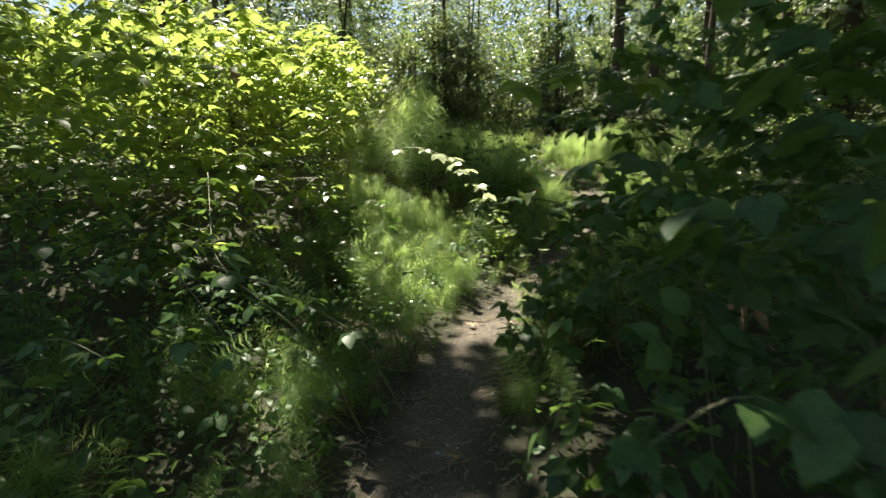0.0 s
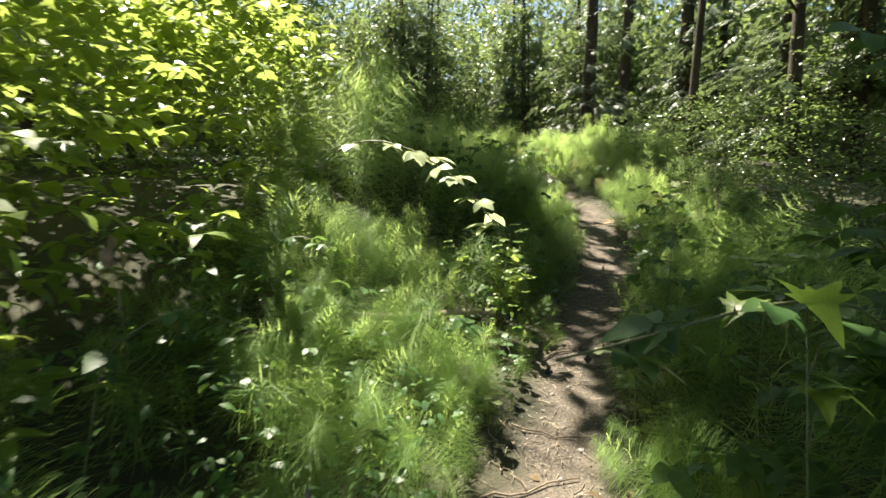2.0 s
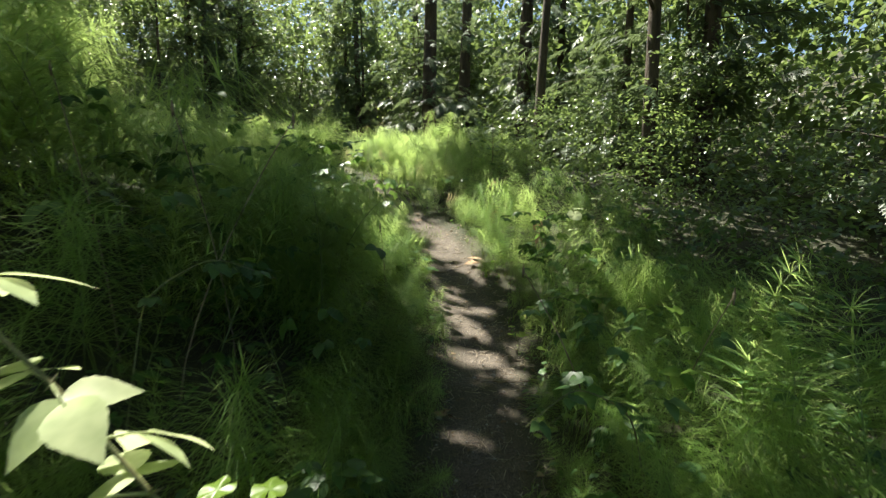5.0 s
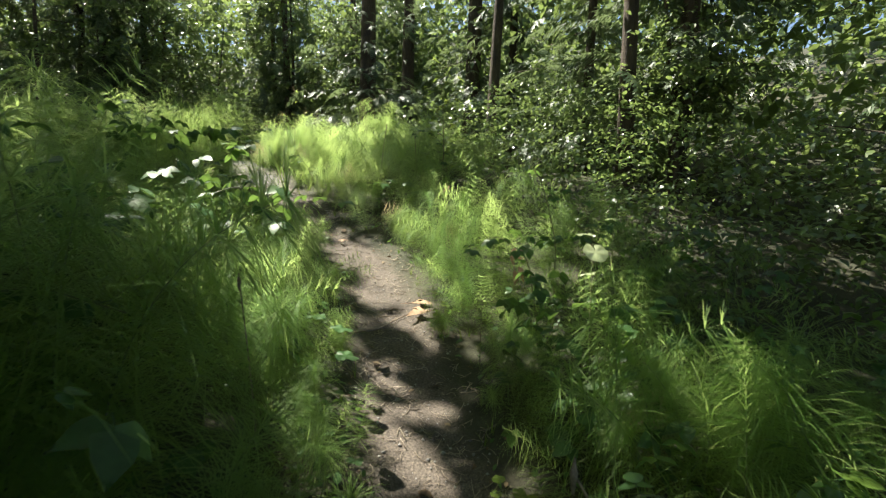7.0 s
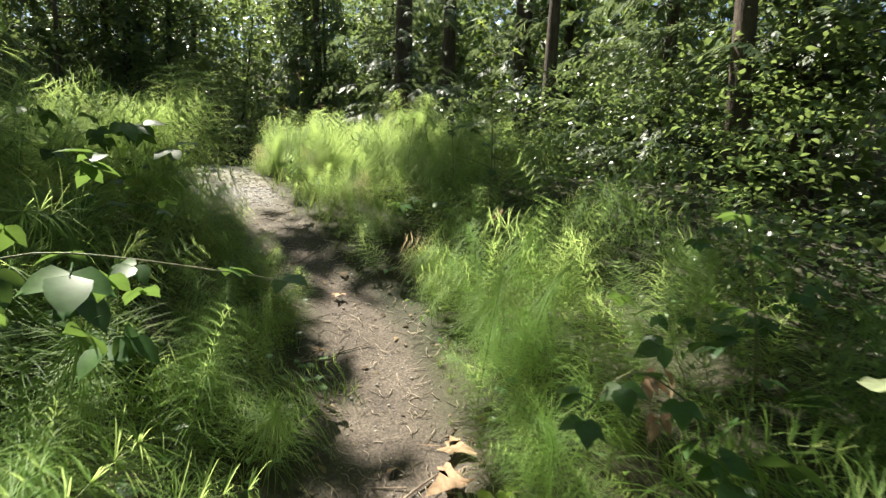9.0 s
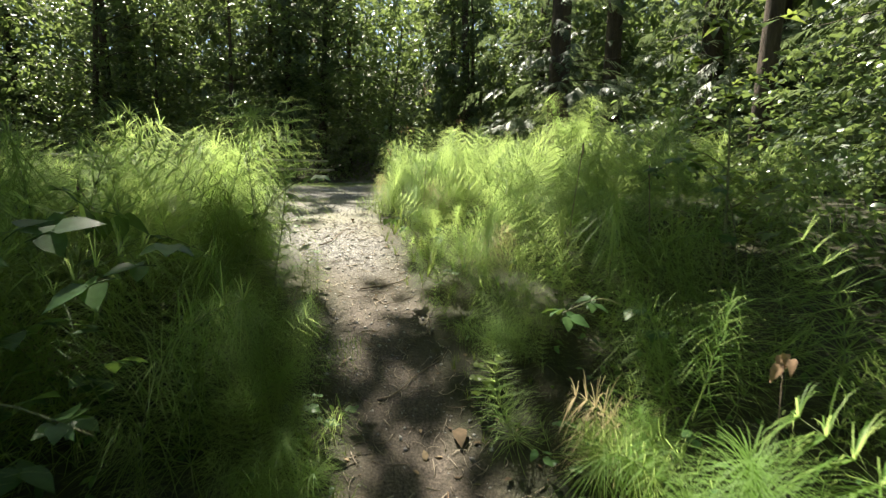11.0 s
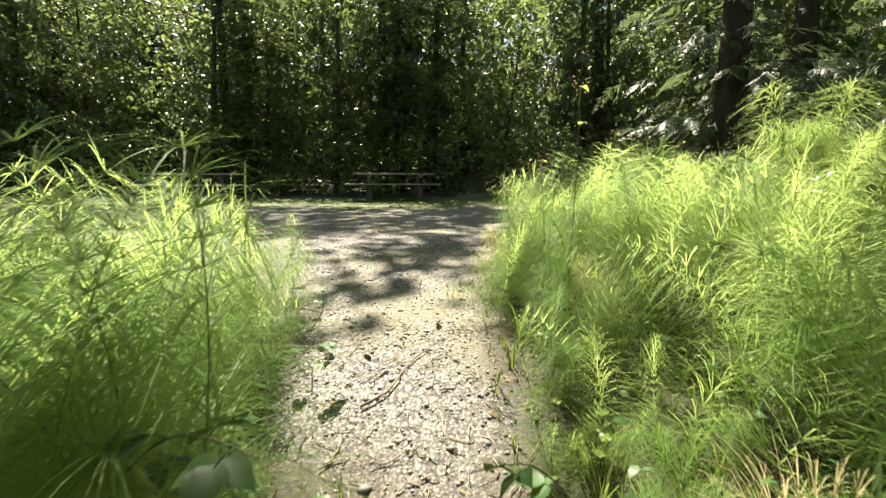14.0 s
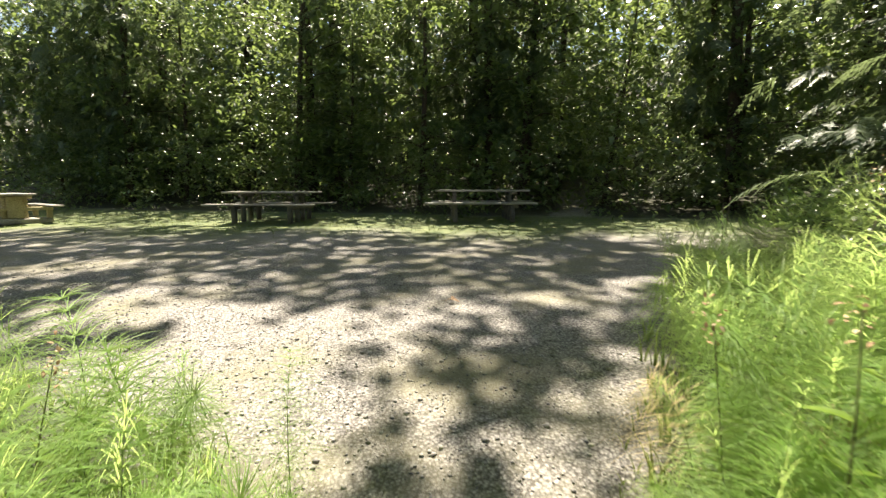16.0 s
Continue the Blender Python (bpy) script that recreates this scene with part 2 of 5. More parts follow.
def tube(points, radii, sides=6):
    """A tapered tube along points."""
    p = np.asarray(points, float)
    r = np.broadcast_to(np.asarray(radii, float), (len(p),))
    d = np.gradient(p, axis=0)
    d /= np.linalg.norm(d, axis=1)[:, None] + 1e-9
    ref = np.where(abs(d[:, 2:3]) > 0.9, [[1.0, 0, 0]], [[0, 0, 1.0]])
    a = np.cross(d, ref)
    a /= np.linalg.norm(a, axis=1)[:, None]
    b = np.cross(d, a)
    t = np.arange(sides) * 2 * np.pi / sides
    ring = p[:, None] + r[:, None, None] * (np.cos(t)[None, :, None] * a[:, None] + np.sin(t)[None, :, None] * b[:, None])
    f = []
    for i in range(len(p) - 1):
        for j in range(sides):
            q = (i * sides + j, i * sides + (j + 1) % sides, (i + 1) * sides + (j + 1) % sides, (i + 1) * sides + j)
            f += [(q[0], q[1], q[2]), (q[0], q[2], q[3])]
    n = len(p) * sides
    v = np.concatenate([ring.reshape(-1, 3), p[:1], p[-1:]])
    f += [(n, (j + 1) % sides, j) for j in range(sides)] + [(n + 1, n - sides + j, n - sides + (j + 1) % sides) for j in range(sides)]
    return v, np.array(f)


def ribbon(points, widths):
    """A thin blade along points that ends in a tip, lying across its own bend."""
    p = np.asarray(points, float)
    d = np.gradient(p, axis=0)
    side = np.cross(d, [0, 0, 1.0])
    side /= np.linalg.norm(side, axis=1)[:, None] + 1e-9
    w = np.asarray(widths, float)[:, None]
    v = np.concatenate([p[:-1] - side[:-1] * w[:-1], p[:-1] + side[:-1] * w[:-1], p[-1:]])
    n = len(p) - 1
    f = []
    for i in range(n - 1):
        f += [(i, i + n, i + n + 1), (i, i + n + 1, i + 1)]
    f.append((n - 1, 2 * n - 1, 2 * n))
    return v, np.array(f)


def leaf_blade(length=1.0, width=0.55, rows=5, teeth=0.0, fold=0.18, droop=0.15):
    """An ovate, pointed leaf from the stalk along +y, folded on its midrib, its rim toothed."""
    t = np.linspace(0, 1, rows + 1)
    half = width / 2 * 1.18 * np.sin(np.pi * t ** 0.7) * (1 - 0.3 * t)
    half[-1] = 0
    half = half * (1 + teeth * np.where(np.arange(rows + 1) % 2, 1, -1))
    half[0] = 0.02
    z = -droop * t ** 2 * length
    mid = np.stack([0 * t, t * length, z], 1)
    left = np.stack([-half, t * length - 0.02, z + fold * half], 1)
    right = np.stack([half, t * length - 0.02, z + fold * half], 1)
    n = rows + 1
    f = []
    for i in range(rows):
        f += [(i, i + 1, n + i + 1), (i, n + i + 1, n + i), (i, 2 * n + i, 2 * n + i + 1), (i, 2 * n + i + 1, i + 1)]
    return np.concatenate([mid, left, right]), np.array(f)


def lobed_leaf(lobes=5, size=1.0):
    """A maple-like leaf with pointed lobes, stalk at the origin, along +y, slightly cupped."""
    rim = [(0.0, 0.0)]
    for i in range(lobes):
        a = math.pi * (0.5 + (i - (lobes - 1) / 2) * 0.72 / (lobes / 5))
        r = 1.0 - 0.28 * abs(i - (lobes - 1) / 2) / ((lobes - 1) / 2)
        b = a - 0.36
        for ang, rr in ((b, 0.45 * r), (a - 0.16, 0.72 * r), (a, r), (a + 0.16, 0.72 * r)):
            rim.append((rr * math.cos(ang) * 0.62, 0.32 + rr * math.sin(ang) * 0.62))
    rim.append((0.45 * 0.62 * math.cos(a + 0.36), 0.32 + 0.45 * 0.62 * math.sin(a + 0.36)))
    v = np.array([(0, 0.32, 0.0)] + [(x, y, 0.22 * abs(x) - 0.12 * y * y) for x, y in rim]) * size
    n = len(rim)
    return v, np.array([(0, 1 + i, 1 + (i + 1) % n) for i in range(n)])


def part(name, geometry, mat, parent, label="", smooth_faces=False):
    me = geometry if isinstance(geometry, bpy.types.Mesh) else tri_mesh(name, geometry[0], geometry[1], mat, smooth_faces)
    ob = new(name, me)
    ob.parent = parent
    return tagged(ob, label)


def stuff(name, geometry, mat, label, category):
    return tagged(new(name, tri_mesh(name, geometry[0], geometry[1], mat)), label, category, kind="stuff")


rng = np.random.default_rng(7)

# ---- ground ----
def axis(lo, hi, fine):
    steps = np.array([0.5, 1.2, 2.5, 5, 9, 15, 25, 45, 80, 150, 300])
    return np.concatenate([lo - steps[::-1], np.arange(lo, hi + 1e-6, fine), hi + steps])


gx, gy = axis(-14, 12, 0.16), axis(-5, 31, 0.16)
XX, YY = np.meshgrid(gx, gy)
ZZ = land(XX, YY)
nx, ny = len(gx), len(gy)
idx = np.arange(nx * ny).reshape(ny, nx)
q = np.stack([idx[:-1, :-1], idx[:-1, 1:], idx[1:, 1:], idx[1:, :-1]], -1).reshape(-1, 4)
ground_me = tri_mesh("ground", np.stack([XX, YY, ZZ], -1).reshape(-1, 3), np.concatenate([q[:, [0, 1, 2]], q[:, [0, 2, 3]]]), GROUND, True)
wob = 0.05 * np.sin(3.1 * YY + 1.3 * np.sin(5 * YY)) + 0.05 * np.sin(9 * YY + 4 * XX)
trail_mask = 1 - smooth(-0.09, 0.12, abs(XX - trail_x(YY) + wob) - trail_half(YY))
gravel_mask = np.maximum(in_clearing(XX, YY), trail_mask * smooth(15.2, 18.0, YY))
rim_mask = in_clearing(XX, YY) * smooth(23.8, 26.4, YY - 0.16 * XX + 0.5 * np.sin(XX) + 0.3 * np.sin(3 * XX + YY))
for nm, arr in (("trail", trail_mask), ("gravel", gravel_mask), ("rim", rim_mask)):
    a = ground_me.attributes.new(nm, "FLOAT", "POINT")
    a.data.foreach_set("value", arr.astype(np.float32).ravel())
tagged(new("ground", ground_me), "forest floor with a trodden soil trail and a gravel clearing", "ground", kind="structure")


# ---- leaves ----
LEAF4 = (np.array([(0, 0, 0), (-0.26, 0.32, 0.07), (0.26, 0.32, 0.07), (-0.2, 0.66, 0.03), (0.2, 0.66, 0.03), (0, 1, -0.14)], float),
         np.array([(0, 2, 1), (1, 2, 4), (1, 4, 3), (3, 4, 5)]))
LEAF2 = (np.array([(0, 0, 0), (-0.27, 0.45, 0.07), (0.27, 0.45, 0.07), (0, 1, -0.1)], float), np.array([(0, 2, 1), (1, 2, 3)]))
TOOTHED = leaf_blade(1.0, 0.68, 9, 0.06, 0.2, 0.2)


def compound(blade, leaflets=3, size=0.09):
    """A bramble leaf: a stalk with three or five leaflets."""
    if leaflets == 3:
        set_up = [(0.0, 1.0, (0, 0.55, 0.03)), (1.15, 0.82, (-0.02, 0.42, 0.02)), (-1.15, 0.82, (0.02, 0.42, 0.02))]
    else:
        set_up = [(0.0, 1.0, (0, 0.6, 0.03)), (0.85, 0.9, (-0.02, 0.5, 0.02)), (-0.85, 0.9, (0.02, 0.5, 0.02)), (1.75, 0.6, (-0.02, 0.46, 0.01)), (-1.75, 0.6, (0.02, 0.46, 0.01))]
    made = [scatter(*blade, [p], turns([a], [-0.12 - 0.1 * abs(a)], [0.15 * a]), [s]) for a, s, p in set_up]
    made.append(tube([(0, 0, 0), (0, 0.3, 0.04), (0, 0.6, 0.03)], [0.018, 0.015, 0.012], 4))
    v, f = join(made)
    return v * size, f


FILL_LEAF = compound(leaf_blade(1.0, 0.68, 5, 0.05, 0.2, 0.2), 3, 0.11)
TRIO = join([scatter(*LEAF4, [p], turns([a], [-0.15]), [s]) for a, s, p in ((0.0, 1.0, (0, 0.1, 0)), (1.2, 0.85, (-0.03, 0.03, 0)), (-1.2, 0.85, (0.03, 0.03, 0)))])
BIG_LEAF, FIVE_LEAF, SMALL_LEAF = compound(TOOTHED, 3, 0.115), compound(TOOTHED, 5, 0.105), compound(leaf_blade(1.0, 0.6, 14, 0.035, 0.1, 0.18), 3, 0.066)


def spots(n, x0, x1, y0, y1, keep):
    """About n random places in a stretch of the plan where keep(x, y) holds, in 0 to 1."""
    x, y = rng.uniform(x0, x1, n), rng.uniform(y0, y1, n)
    ok = rng.random(n) < keep(x, y)
    return x[ok], y[ok]


def clump_noise(x, y, s=1.0, k=0.0):
    return 0.5 + 0.25 * (np.sin(1.7 * x / s + 1.1 + k) * np.sin(1.3 * y / s + k) + np.sin(0.9 * x / s + 2.1 * y / s + 2 * k))


# ---- horsetails ----
def horsetail(height, seed, nodes=14, per=15, reach=0.2, lean=0.12, pieces=3, sides=5, thick=0.0013):
    """A giant horsetail: a jointed, nodding stem with a whorl of long thin arching branches at every joint."""
    r = np.random.default_rng(seed)
    ang = r.uniform(0, 6.28)
    t = np.linspace(0, 1, nodes + 3) ** 0.9
    bend = lean * height * t ** 2.4
    spine = np.stack([np.cos(ang) * bend, np.sin(ang) * bend, height * (t - 0.35 * lean * t ** 4)], 1)
    stem = tube(spine, 0.0045 * (1.05 - 0.85 * t), sides)
    along = np.gradient(spine, axis=0)
    along /= np.linalg.norm(along, axis=1)[:, None]
    rings = []
    for k in range(2, nodes + 3):
        u, d = t[k], along[k]
        e1 = np.cross(d, [0.3, 0.9, 0.1])
        e1 /= np.linalg.norm(e1)
        e2 = np.cross(d, e1)
        L = reach * (0.75 + 0.35 * min(1, u / 0.3) - 0.62 * max(0, (u - 0.5) / 0.5) ** 1.6) * r.uniform(0.88, 1.1)
        for a in np.arange(per) * 2 * np.pi / per + r.uniform(0, 1) + r.normal(0, 0.12, per):
            l = L * r.uniform(0.7, 1.15)
            s = np.linspace(0, 1, pieces + 1)
            way = np.cos(a) * e1 + np.sin(a) * e2 + r.uniform(0.28, 0.5) * d + r.normal(0, 0.06, 3)
            p = spine[k] + l * s[:, None] * way
            p[:, 2] -= l * r.uniform(0.3, 0.6) * s ** 2.2
            rings.append(ribbon(p, thick * (1.1 - 0.6 * s)))
    return stem, rings, per


def whole(made):
    return made[0], join(made[1])


KINDS = [whole(horsetail(1.0, 50 + i, nodes=11, per=18, reach=0.37, lean=0.2 + 0.16 * (i % 3), pieces=3, sides=3, thick=0.0023)) for i in range(6)]


def by_log(x, y):
    """The open strip before the fallen log."""
    return (x > -0.2) & (x < 1.0) & (y > 6.1 + 0.64 * x) & (y < 6.92 + 0.64 * x)


def thicket(name, x, y, size, label):
    """Horsetails too many to count, as one mass of stems and one of branches."""
    size = np.where(by_log(x, y), 0.4, 1.0) * size
    size = np.minimum(size, 0.4 + 0.75 * np.maximum(0, abs(x - trail_x(y)) - 0.45))
    size = size * (0.72 + 0.5 * clump_noise(x, y, 0.42, 1.3))
    kind = rng.integers(0, len(KINDS), len(x))
    stems, fronds = [], []
    for k, (st, fr) in enumerate(KINDS):
        m = kind == k
        places = np.stack([x[m], y[m], land(x[m], y[m]) - 0.02], 1)
        rot = turns(rng.uniform(0, 6.28, m.sum()), rng.normal(0, 0.34, m.sum()), rng.normal(0, 0.12, m.sum()))
        stems.append(scatter(*st, places, rot, size[m]))
        fronds.append(scatter(*fr, places, rot, size[m]))
    stuff(name + "_stems", join(stems), STEM, "pale jointed stems of a dense horsetail thicket", "horsetails")
    stuff(name, join(fronds), HORSETAIL, label, "horsetails")


def right_bed(x, y):
    s = x - trail_x(y)
    return (s > trail_half(y) + 0.12) * (1 - smooth(2.2, 3.8, s)) * (in_clearing(x, y) < 0.3) * smooth(3.0, 5.5, y) * (0.6 + 0.4 * smooth(0.2, 0.45, clump_noise(x, y)))


def left_bed(x, y):
    s = trail_x(y) - x
    return (s > trail_half(y) + 0.12) * (1 - smooth(1.8 + 1.5 * smooth(7, 9, y), 3.4 + 1.5 * smooth(7, 9, y), s)) * (in_clearing(x, y) < 0.3) * (0.6 + 0.4 * smooth(0.15, 0.4, clump_noise(x, y, 1.0, 2.0)))


x, y = spots(1500, 0, 8, 3, 22, right_bed)
x2, y2 = spots(150, 3.5, 8.0, 16.2, 21.5, lambda a, b: (in_clearing(a, b) < 0.25) * 1.0)
x, y = np.concatenate([x, x2]), np.concatenate([y, y2])
h = (0.62 + 0.4 * rng.random(len(x))) * (0.72 + 0.4 * smooth(0.5, 1.5, x - trail_x(y)))
thicket("horsetail_thicket", x, y, h, "soft feathery green horsetails crowding the trail edge")
x, y = spots(1650, -4, 4, -1, 18.4, left_bed)
x2, y2 = spots(100, -0.5, 3.0, 13.8, 18.2, lambda a, b: (in_clearing(a, b) < 0.3) * (trail_x(b) - a > 0.5))
x, y = np.concatenate([x, x2]), np.concatenate([y, y2])
h = (0.62 + 0.4 * rng.random(len(x))) * (0.72 + 0.5 * smooth(0.5, 1.7, trail_x(y) - x))
h *= (1 - 0.25 * smooth(16.6, 17.2, y)) * (1 + 0.35 * smooth(13.3, 14.3, y) * (1 - smooth(15.2, 15.9, y)))
h *= 1 + 0.55 * smooth(8.6, 9.4, y) * (1 - smooth(10.6, 11.4, y)) * smooth(0.7, 1.3, trail_x(y) - x)
h *= 1 - 0.4 * smooth(7.0, 7.4, y) * (1 - smooth(8.4, 8.9, y)) * (x < 0.4) * (x > -1.6)
h *= 1 - 0.45 * (y < 4.2) * (trail_x(y) - x > 0.8)
h *= 1 - 0.3 * (y > 4.2) * (y < 7.0) * (x < 0.5)
thicket("horsetail_thicket", x, y, h, "feathery green horsetails rising up the bank beside the trail")

x, y = spots(5200, -1.5, 5.5, 3.0, 18.5, lambda a, b: (abs(a - trail_x(b)) > 0.4) * (abs(a - trail_x(b)) < 1.2) * (in_clearing(a, b) < 0.4) * 0.8)
x, y = x[:300], y[:300]
thicket("low_horsetails", x, y, 0.3 + 0.25 * rng.random(len(x)), "low young horsetails along the edge of the trail")
x, y = rng.uniform(-1.7, 0.35, 270), rng.uniform(5.2, 8.5, 270)
x, y = x[trail_x(y) - x > 0.6], y[trail_x(y) - x > 0.6]
thicket("low_horsetails", x, y, 0.36 + 0.2 * rng.random(len(x)), "sunlit low horsetails arching round the fallen log")


def linked(blades):
    """The branches of one whorl, joined where they leave the stem."""
    v, f = join(blades)
    n = len(blades[0][0])
    first = np.arange(len(blades)) * n
    hub = len(v)
    return np.concatenate([v, v[first].mean(0)[None]]), np.concatenate([f, np.stack([np.full(len(first), hub), first, first + n // 2], 1)])


def horsetail_plant(kind, label, blades=HORSETAIL, group="horsetails beside the trail"):
    top = tagged(new("horsetail"), label, "horsetail", group)
    stem, fronds, per = horsetail(**kind)
    part("stem", stem, STEM, top, "pale jointed stem", True)
    for i in range(0, len(fronds), per):
        part("whorl", linked(fronds[i:i + per]), blades, top)
    return top


PLANTS = [horsetail_plant(dict(height=0.95 + 0.12 * i, seed=80 + i, nodes=15, per=24, reach=0.38 + 0.02 * i, lean=0.16 + 0.14 * (i % 3), pieces=4, thick=0.0019),
                          "tall feathery horsetail with whorls of thin arching branches") for i in range(4)]
r = random.Random(21)
stands = [(7.0 + r.uniform(-0.35, 0.35), 19.9 + r.uniform(-0.3, 0.3), 1.32) for i in range(14)]
stands += [(4.35 + r.uniform(-0.3, 0.4), 18.1 + r.uniform(-0.6, 0.6), 0.8) for i in range(12)]
stands += [(3.95 + r.uniform(-0.2, 0.2), 18.0 + r.uniform(-0.5, 0.5), 0.62) for i in range(8)]
stands += [(4.22, 9.45, 0.85), (4.25, 9.2, 0.62), (2.55, 11.65, 0.8), (2.35, 11.4, 0.75), (-1.47, 2.74, 0.55), (-1.6, 2.95, 0.5), (4.75, 19.3, 0.95), (4.5, 15.7, 0.7), (2.2, 16.4, 1.1), (0.9, 4.6, 0.42)]
stands += [(-0.75 + r.uniform(-0.45, 0.4), 11.7 + r.uniform(-0.4, 0.4), 1.6) for i in range(12)]
stands += [(4.3 + r.uniform(-0.4, 0.4), 9.4 + r.uniform(-0.5, 0.5), 0.9) for i in range(6)]
stands += [(2.2 + r.uniform(-0.3, 0.2), 16.75 + r.uniform(-0.5, 0.4), 0.85) for i in range(7)]
stands += [(4.6 + r.uniform(-0.3, 0.5), 12.7 + r.uniform(-0.6, 0.6), 0.85) for i in range(8)]
stands += [(-0.45 + r.uniform(-0.55, 0.6), 7.35 + r.uniform(-0.4, 0.35), 0.62) for i in range(14)]
stands += [(-1.0 + r.uniform(-0.4, 0.3), 6.6 + r.uniform(-0.3, 0.3), 0.6) for i in range(6)]
stands += [(2.4 + r.uniform(-0.35, 0.2), 11.35 + r.uniform(-0.4, 0.4), 0.75) for i in range(9)]
stands += [(2.6 + r.uniform(-0.3, 0.25), 15.7 + r.uniform(-0.35, 0.3), 1.15) for i in range(11)]
stands += [(1.55 + r.uniform(-0.3, 0.2), 10.0 + r.uniform(-0.5, 0.4), 1.35) for i in range(8)]
stands += [(-0.75 + r.uniform(-0.7, 0.75), 6.1 + r.uniform(-0.35, 0.3), 0.5) for i in range(12)]
for yy in np.arange(4.0, 18.2, 0.42):
    for sgn in (-1, 1):
        stands.append((float(trail_x(yy)) + sgn * r.uniform(0.66, 1.0), yy + r.uniform(-0.2, 0.2), r.uniform(0.42, 0.62)))
for i, (px, py, s) in enumerate([p for p in stands if not by_log(p[0], p[1])]):
    m = Matrix.Translation(at(px, py, -0.02)) @ Matrix.Rotation(r.uniform(0, 6.28), 4, "Z") @ Matrix.Rotation(r.gauss(0, 0.12), 4, "X") @ Matrix.Diagonal((s, s, s, 1))
    if i < 4:
        PLANTS[i].matrix_basis = m
        PLANTS[i].rotation_mode = "XYZ"
    else:
        k = copy_thing(PLANTS[i % 4], Matrix())
        k.matrix_basis = m


WITHERED = leaf_material("withered_horsetail", (0.30, 0.24, 0.15), (0.44, 0.37, 0.24), (0.58, 0.50, 0.33), (0.6, 0.5, 0.3), 0.7, 0.35, 0.2, 6.0)
dry = horsetail_plant(dict(height=0.55, seed=95, nodes=9, per=22, reach=0.3, lean=0.5, pieces=4, thick=0.0019), "withered straw-coloured horsetail bent over among green ones", WITHERED, "withered horsetails")
dry_spots = [(5.0, 12.87, 1.0), (4.1, 9.85, 0.9), (4.05, 18.1, 1.1), (3.82, 18.35, 0.9), (4.4, 17.5, 1.0), (4.5, 16.0, 0.9), (2.5, 15.2, 0.8), (4.75, 13.9, 0.9), (2.0, 14.6, 1.0)]
for i, (px, py, sz) in enumerate(dry_spots):
    m = Matrix.Translation(at(px, py, -0.02)) @ Matrix.Rotation(1.7 * i, 4, "Z") @ Matrix.Diagonal((sz, sz, sz, 1))
    if i:
        copy_thing(dry, Matrix()).matrix_basis = m
    else:
        dry.matrix_basis = m


# ---- shrubs ----
def leaf_mass(n, box, keep, size, mat, name, label, category, height, blade, layers=1.0, tilt=0.4, cluster=8, spread=0.13):
    def fade(x, y):
        e = np.minimum(np.minimum(x - box[0], box[1] - x), np.minimum(y - box[2], box[3] - y))
        return keep(x, y) * smooth(0.0, 1.6, e - 0.5 * np.sin(1.7 * x + 2.3 * y) - 0.2)
    x, y = spots(n // cluster, *box, fade)
    z = land(x, y) + height(x, y) * rng.random(len(x)) ** (1 / (1 + layers))
    x, y, z = (np.repeat(a, cluster) + s * rng.normal(0, 1, len(a) * cluster) for a, s in ((x, spread), (y, spread), (z, spread * 0.3)))
    ok = (abs(x - trail_x(y)) > 0.38) & (z > land(x, y) + 0.005)
    x, y, z = x[ok], y[ok], z[ok]
    rot = turns(rng.uniform(0, 6.28, len(x)), rng.normal(-0.25, tilt, len(x)), rng.normal(0, tilt, len(x)))
    return stuff(name, scatter(*blade, np.stack([x, y, z], 1), rot, size * rng.uniform(0.6, 1.25, len(x))), mat, label, category)


def bush_height(x, y):
    return 0.7 + 1.6 * smooth(1.8, 3.4, trail_x(y) - x) * (0.7 + 0.6 * clump_noise(x, y, 0.5))


leaf_mass(13500, (-9, 1.2, 2.8, 14.3), lambda x, y: (trail_x(y) - x > 2.2) * ((y < 5.8) | (x < -1.5) | ((y > 9.4) & (x < -1.35))) * smooth(0.1, 0.45, clump_noise(x, y, 1.2, 1.0) + 0.2), 0.17, BUSH, "bush_leaves",
          "bright yellow-green leafy thicket on the bank", "bush", bush_height, LEAF4, 0.4, 0.28)
leaf_mass(9500, (-9, 1.2, 2.8, 14.3), lambda x, y: (trail_x(y) - x > 2.0) * ((y < 5.8) | (x < -1.5) | ((y > 9.4) & (x < -1.35))) * 1.0, 0.185, BUSH, "bush_sprays",
          "three-part leaves of the bright thicket", "bush", bush_height, TRIO, 1.6, 0.22, 5, 0.16)
leaf_mass(30000, (-9, 0.6, -3, 6.2), lambda x, y: (trail_x(y) - x > 0.65) * 1.0, 0.075, BRAMBLE, "undergrowth_leaves",
          "dark green leaves of low undergrowth", "undergrowth", lambda x, y: 0.35 + 0.85 * smooth(0.8, 3, trail_x(y) - x), LEAF4, 0.4)
leaf_mass(30000, (5.0, 11, 3, 19.5), lambda x, y: smooth(2.4, 3.6, x - trail_x(y)) * (in_clearing(x, y) < 0.2), 0.11, SHRUB, "shrub_leaves",
          "dark glossy leaves of shrubs under the trees", "shrub", lambda x, y: 0.7 + 1.5 * smooth(2.6, 6.0, x - trail_x(y)) * (0.6 + 0.7 * clump_noise(x, y, 0.6)), LEAF4, 0.5)
leaf_mass(4600, (-0.6, 5.6, -2.2, 5.4), lambda x, y: (x - trail_x(y) > 0.5) * 1.0, 1.15, BRAMBLE, "bramble_leaves",
          "large dark bramble leaves crowding the trail", "brambles", lambda x, y: 0.45 + 2.3 * smooth(0.55, 1.15, x - trail_x(y)) * (1 - 0.65 * smooth(3.4, 4.6, y)), FILL_LEAF, 0.5, 0.35, 3, 0.12)
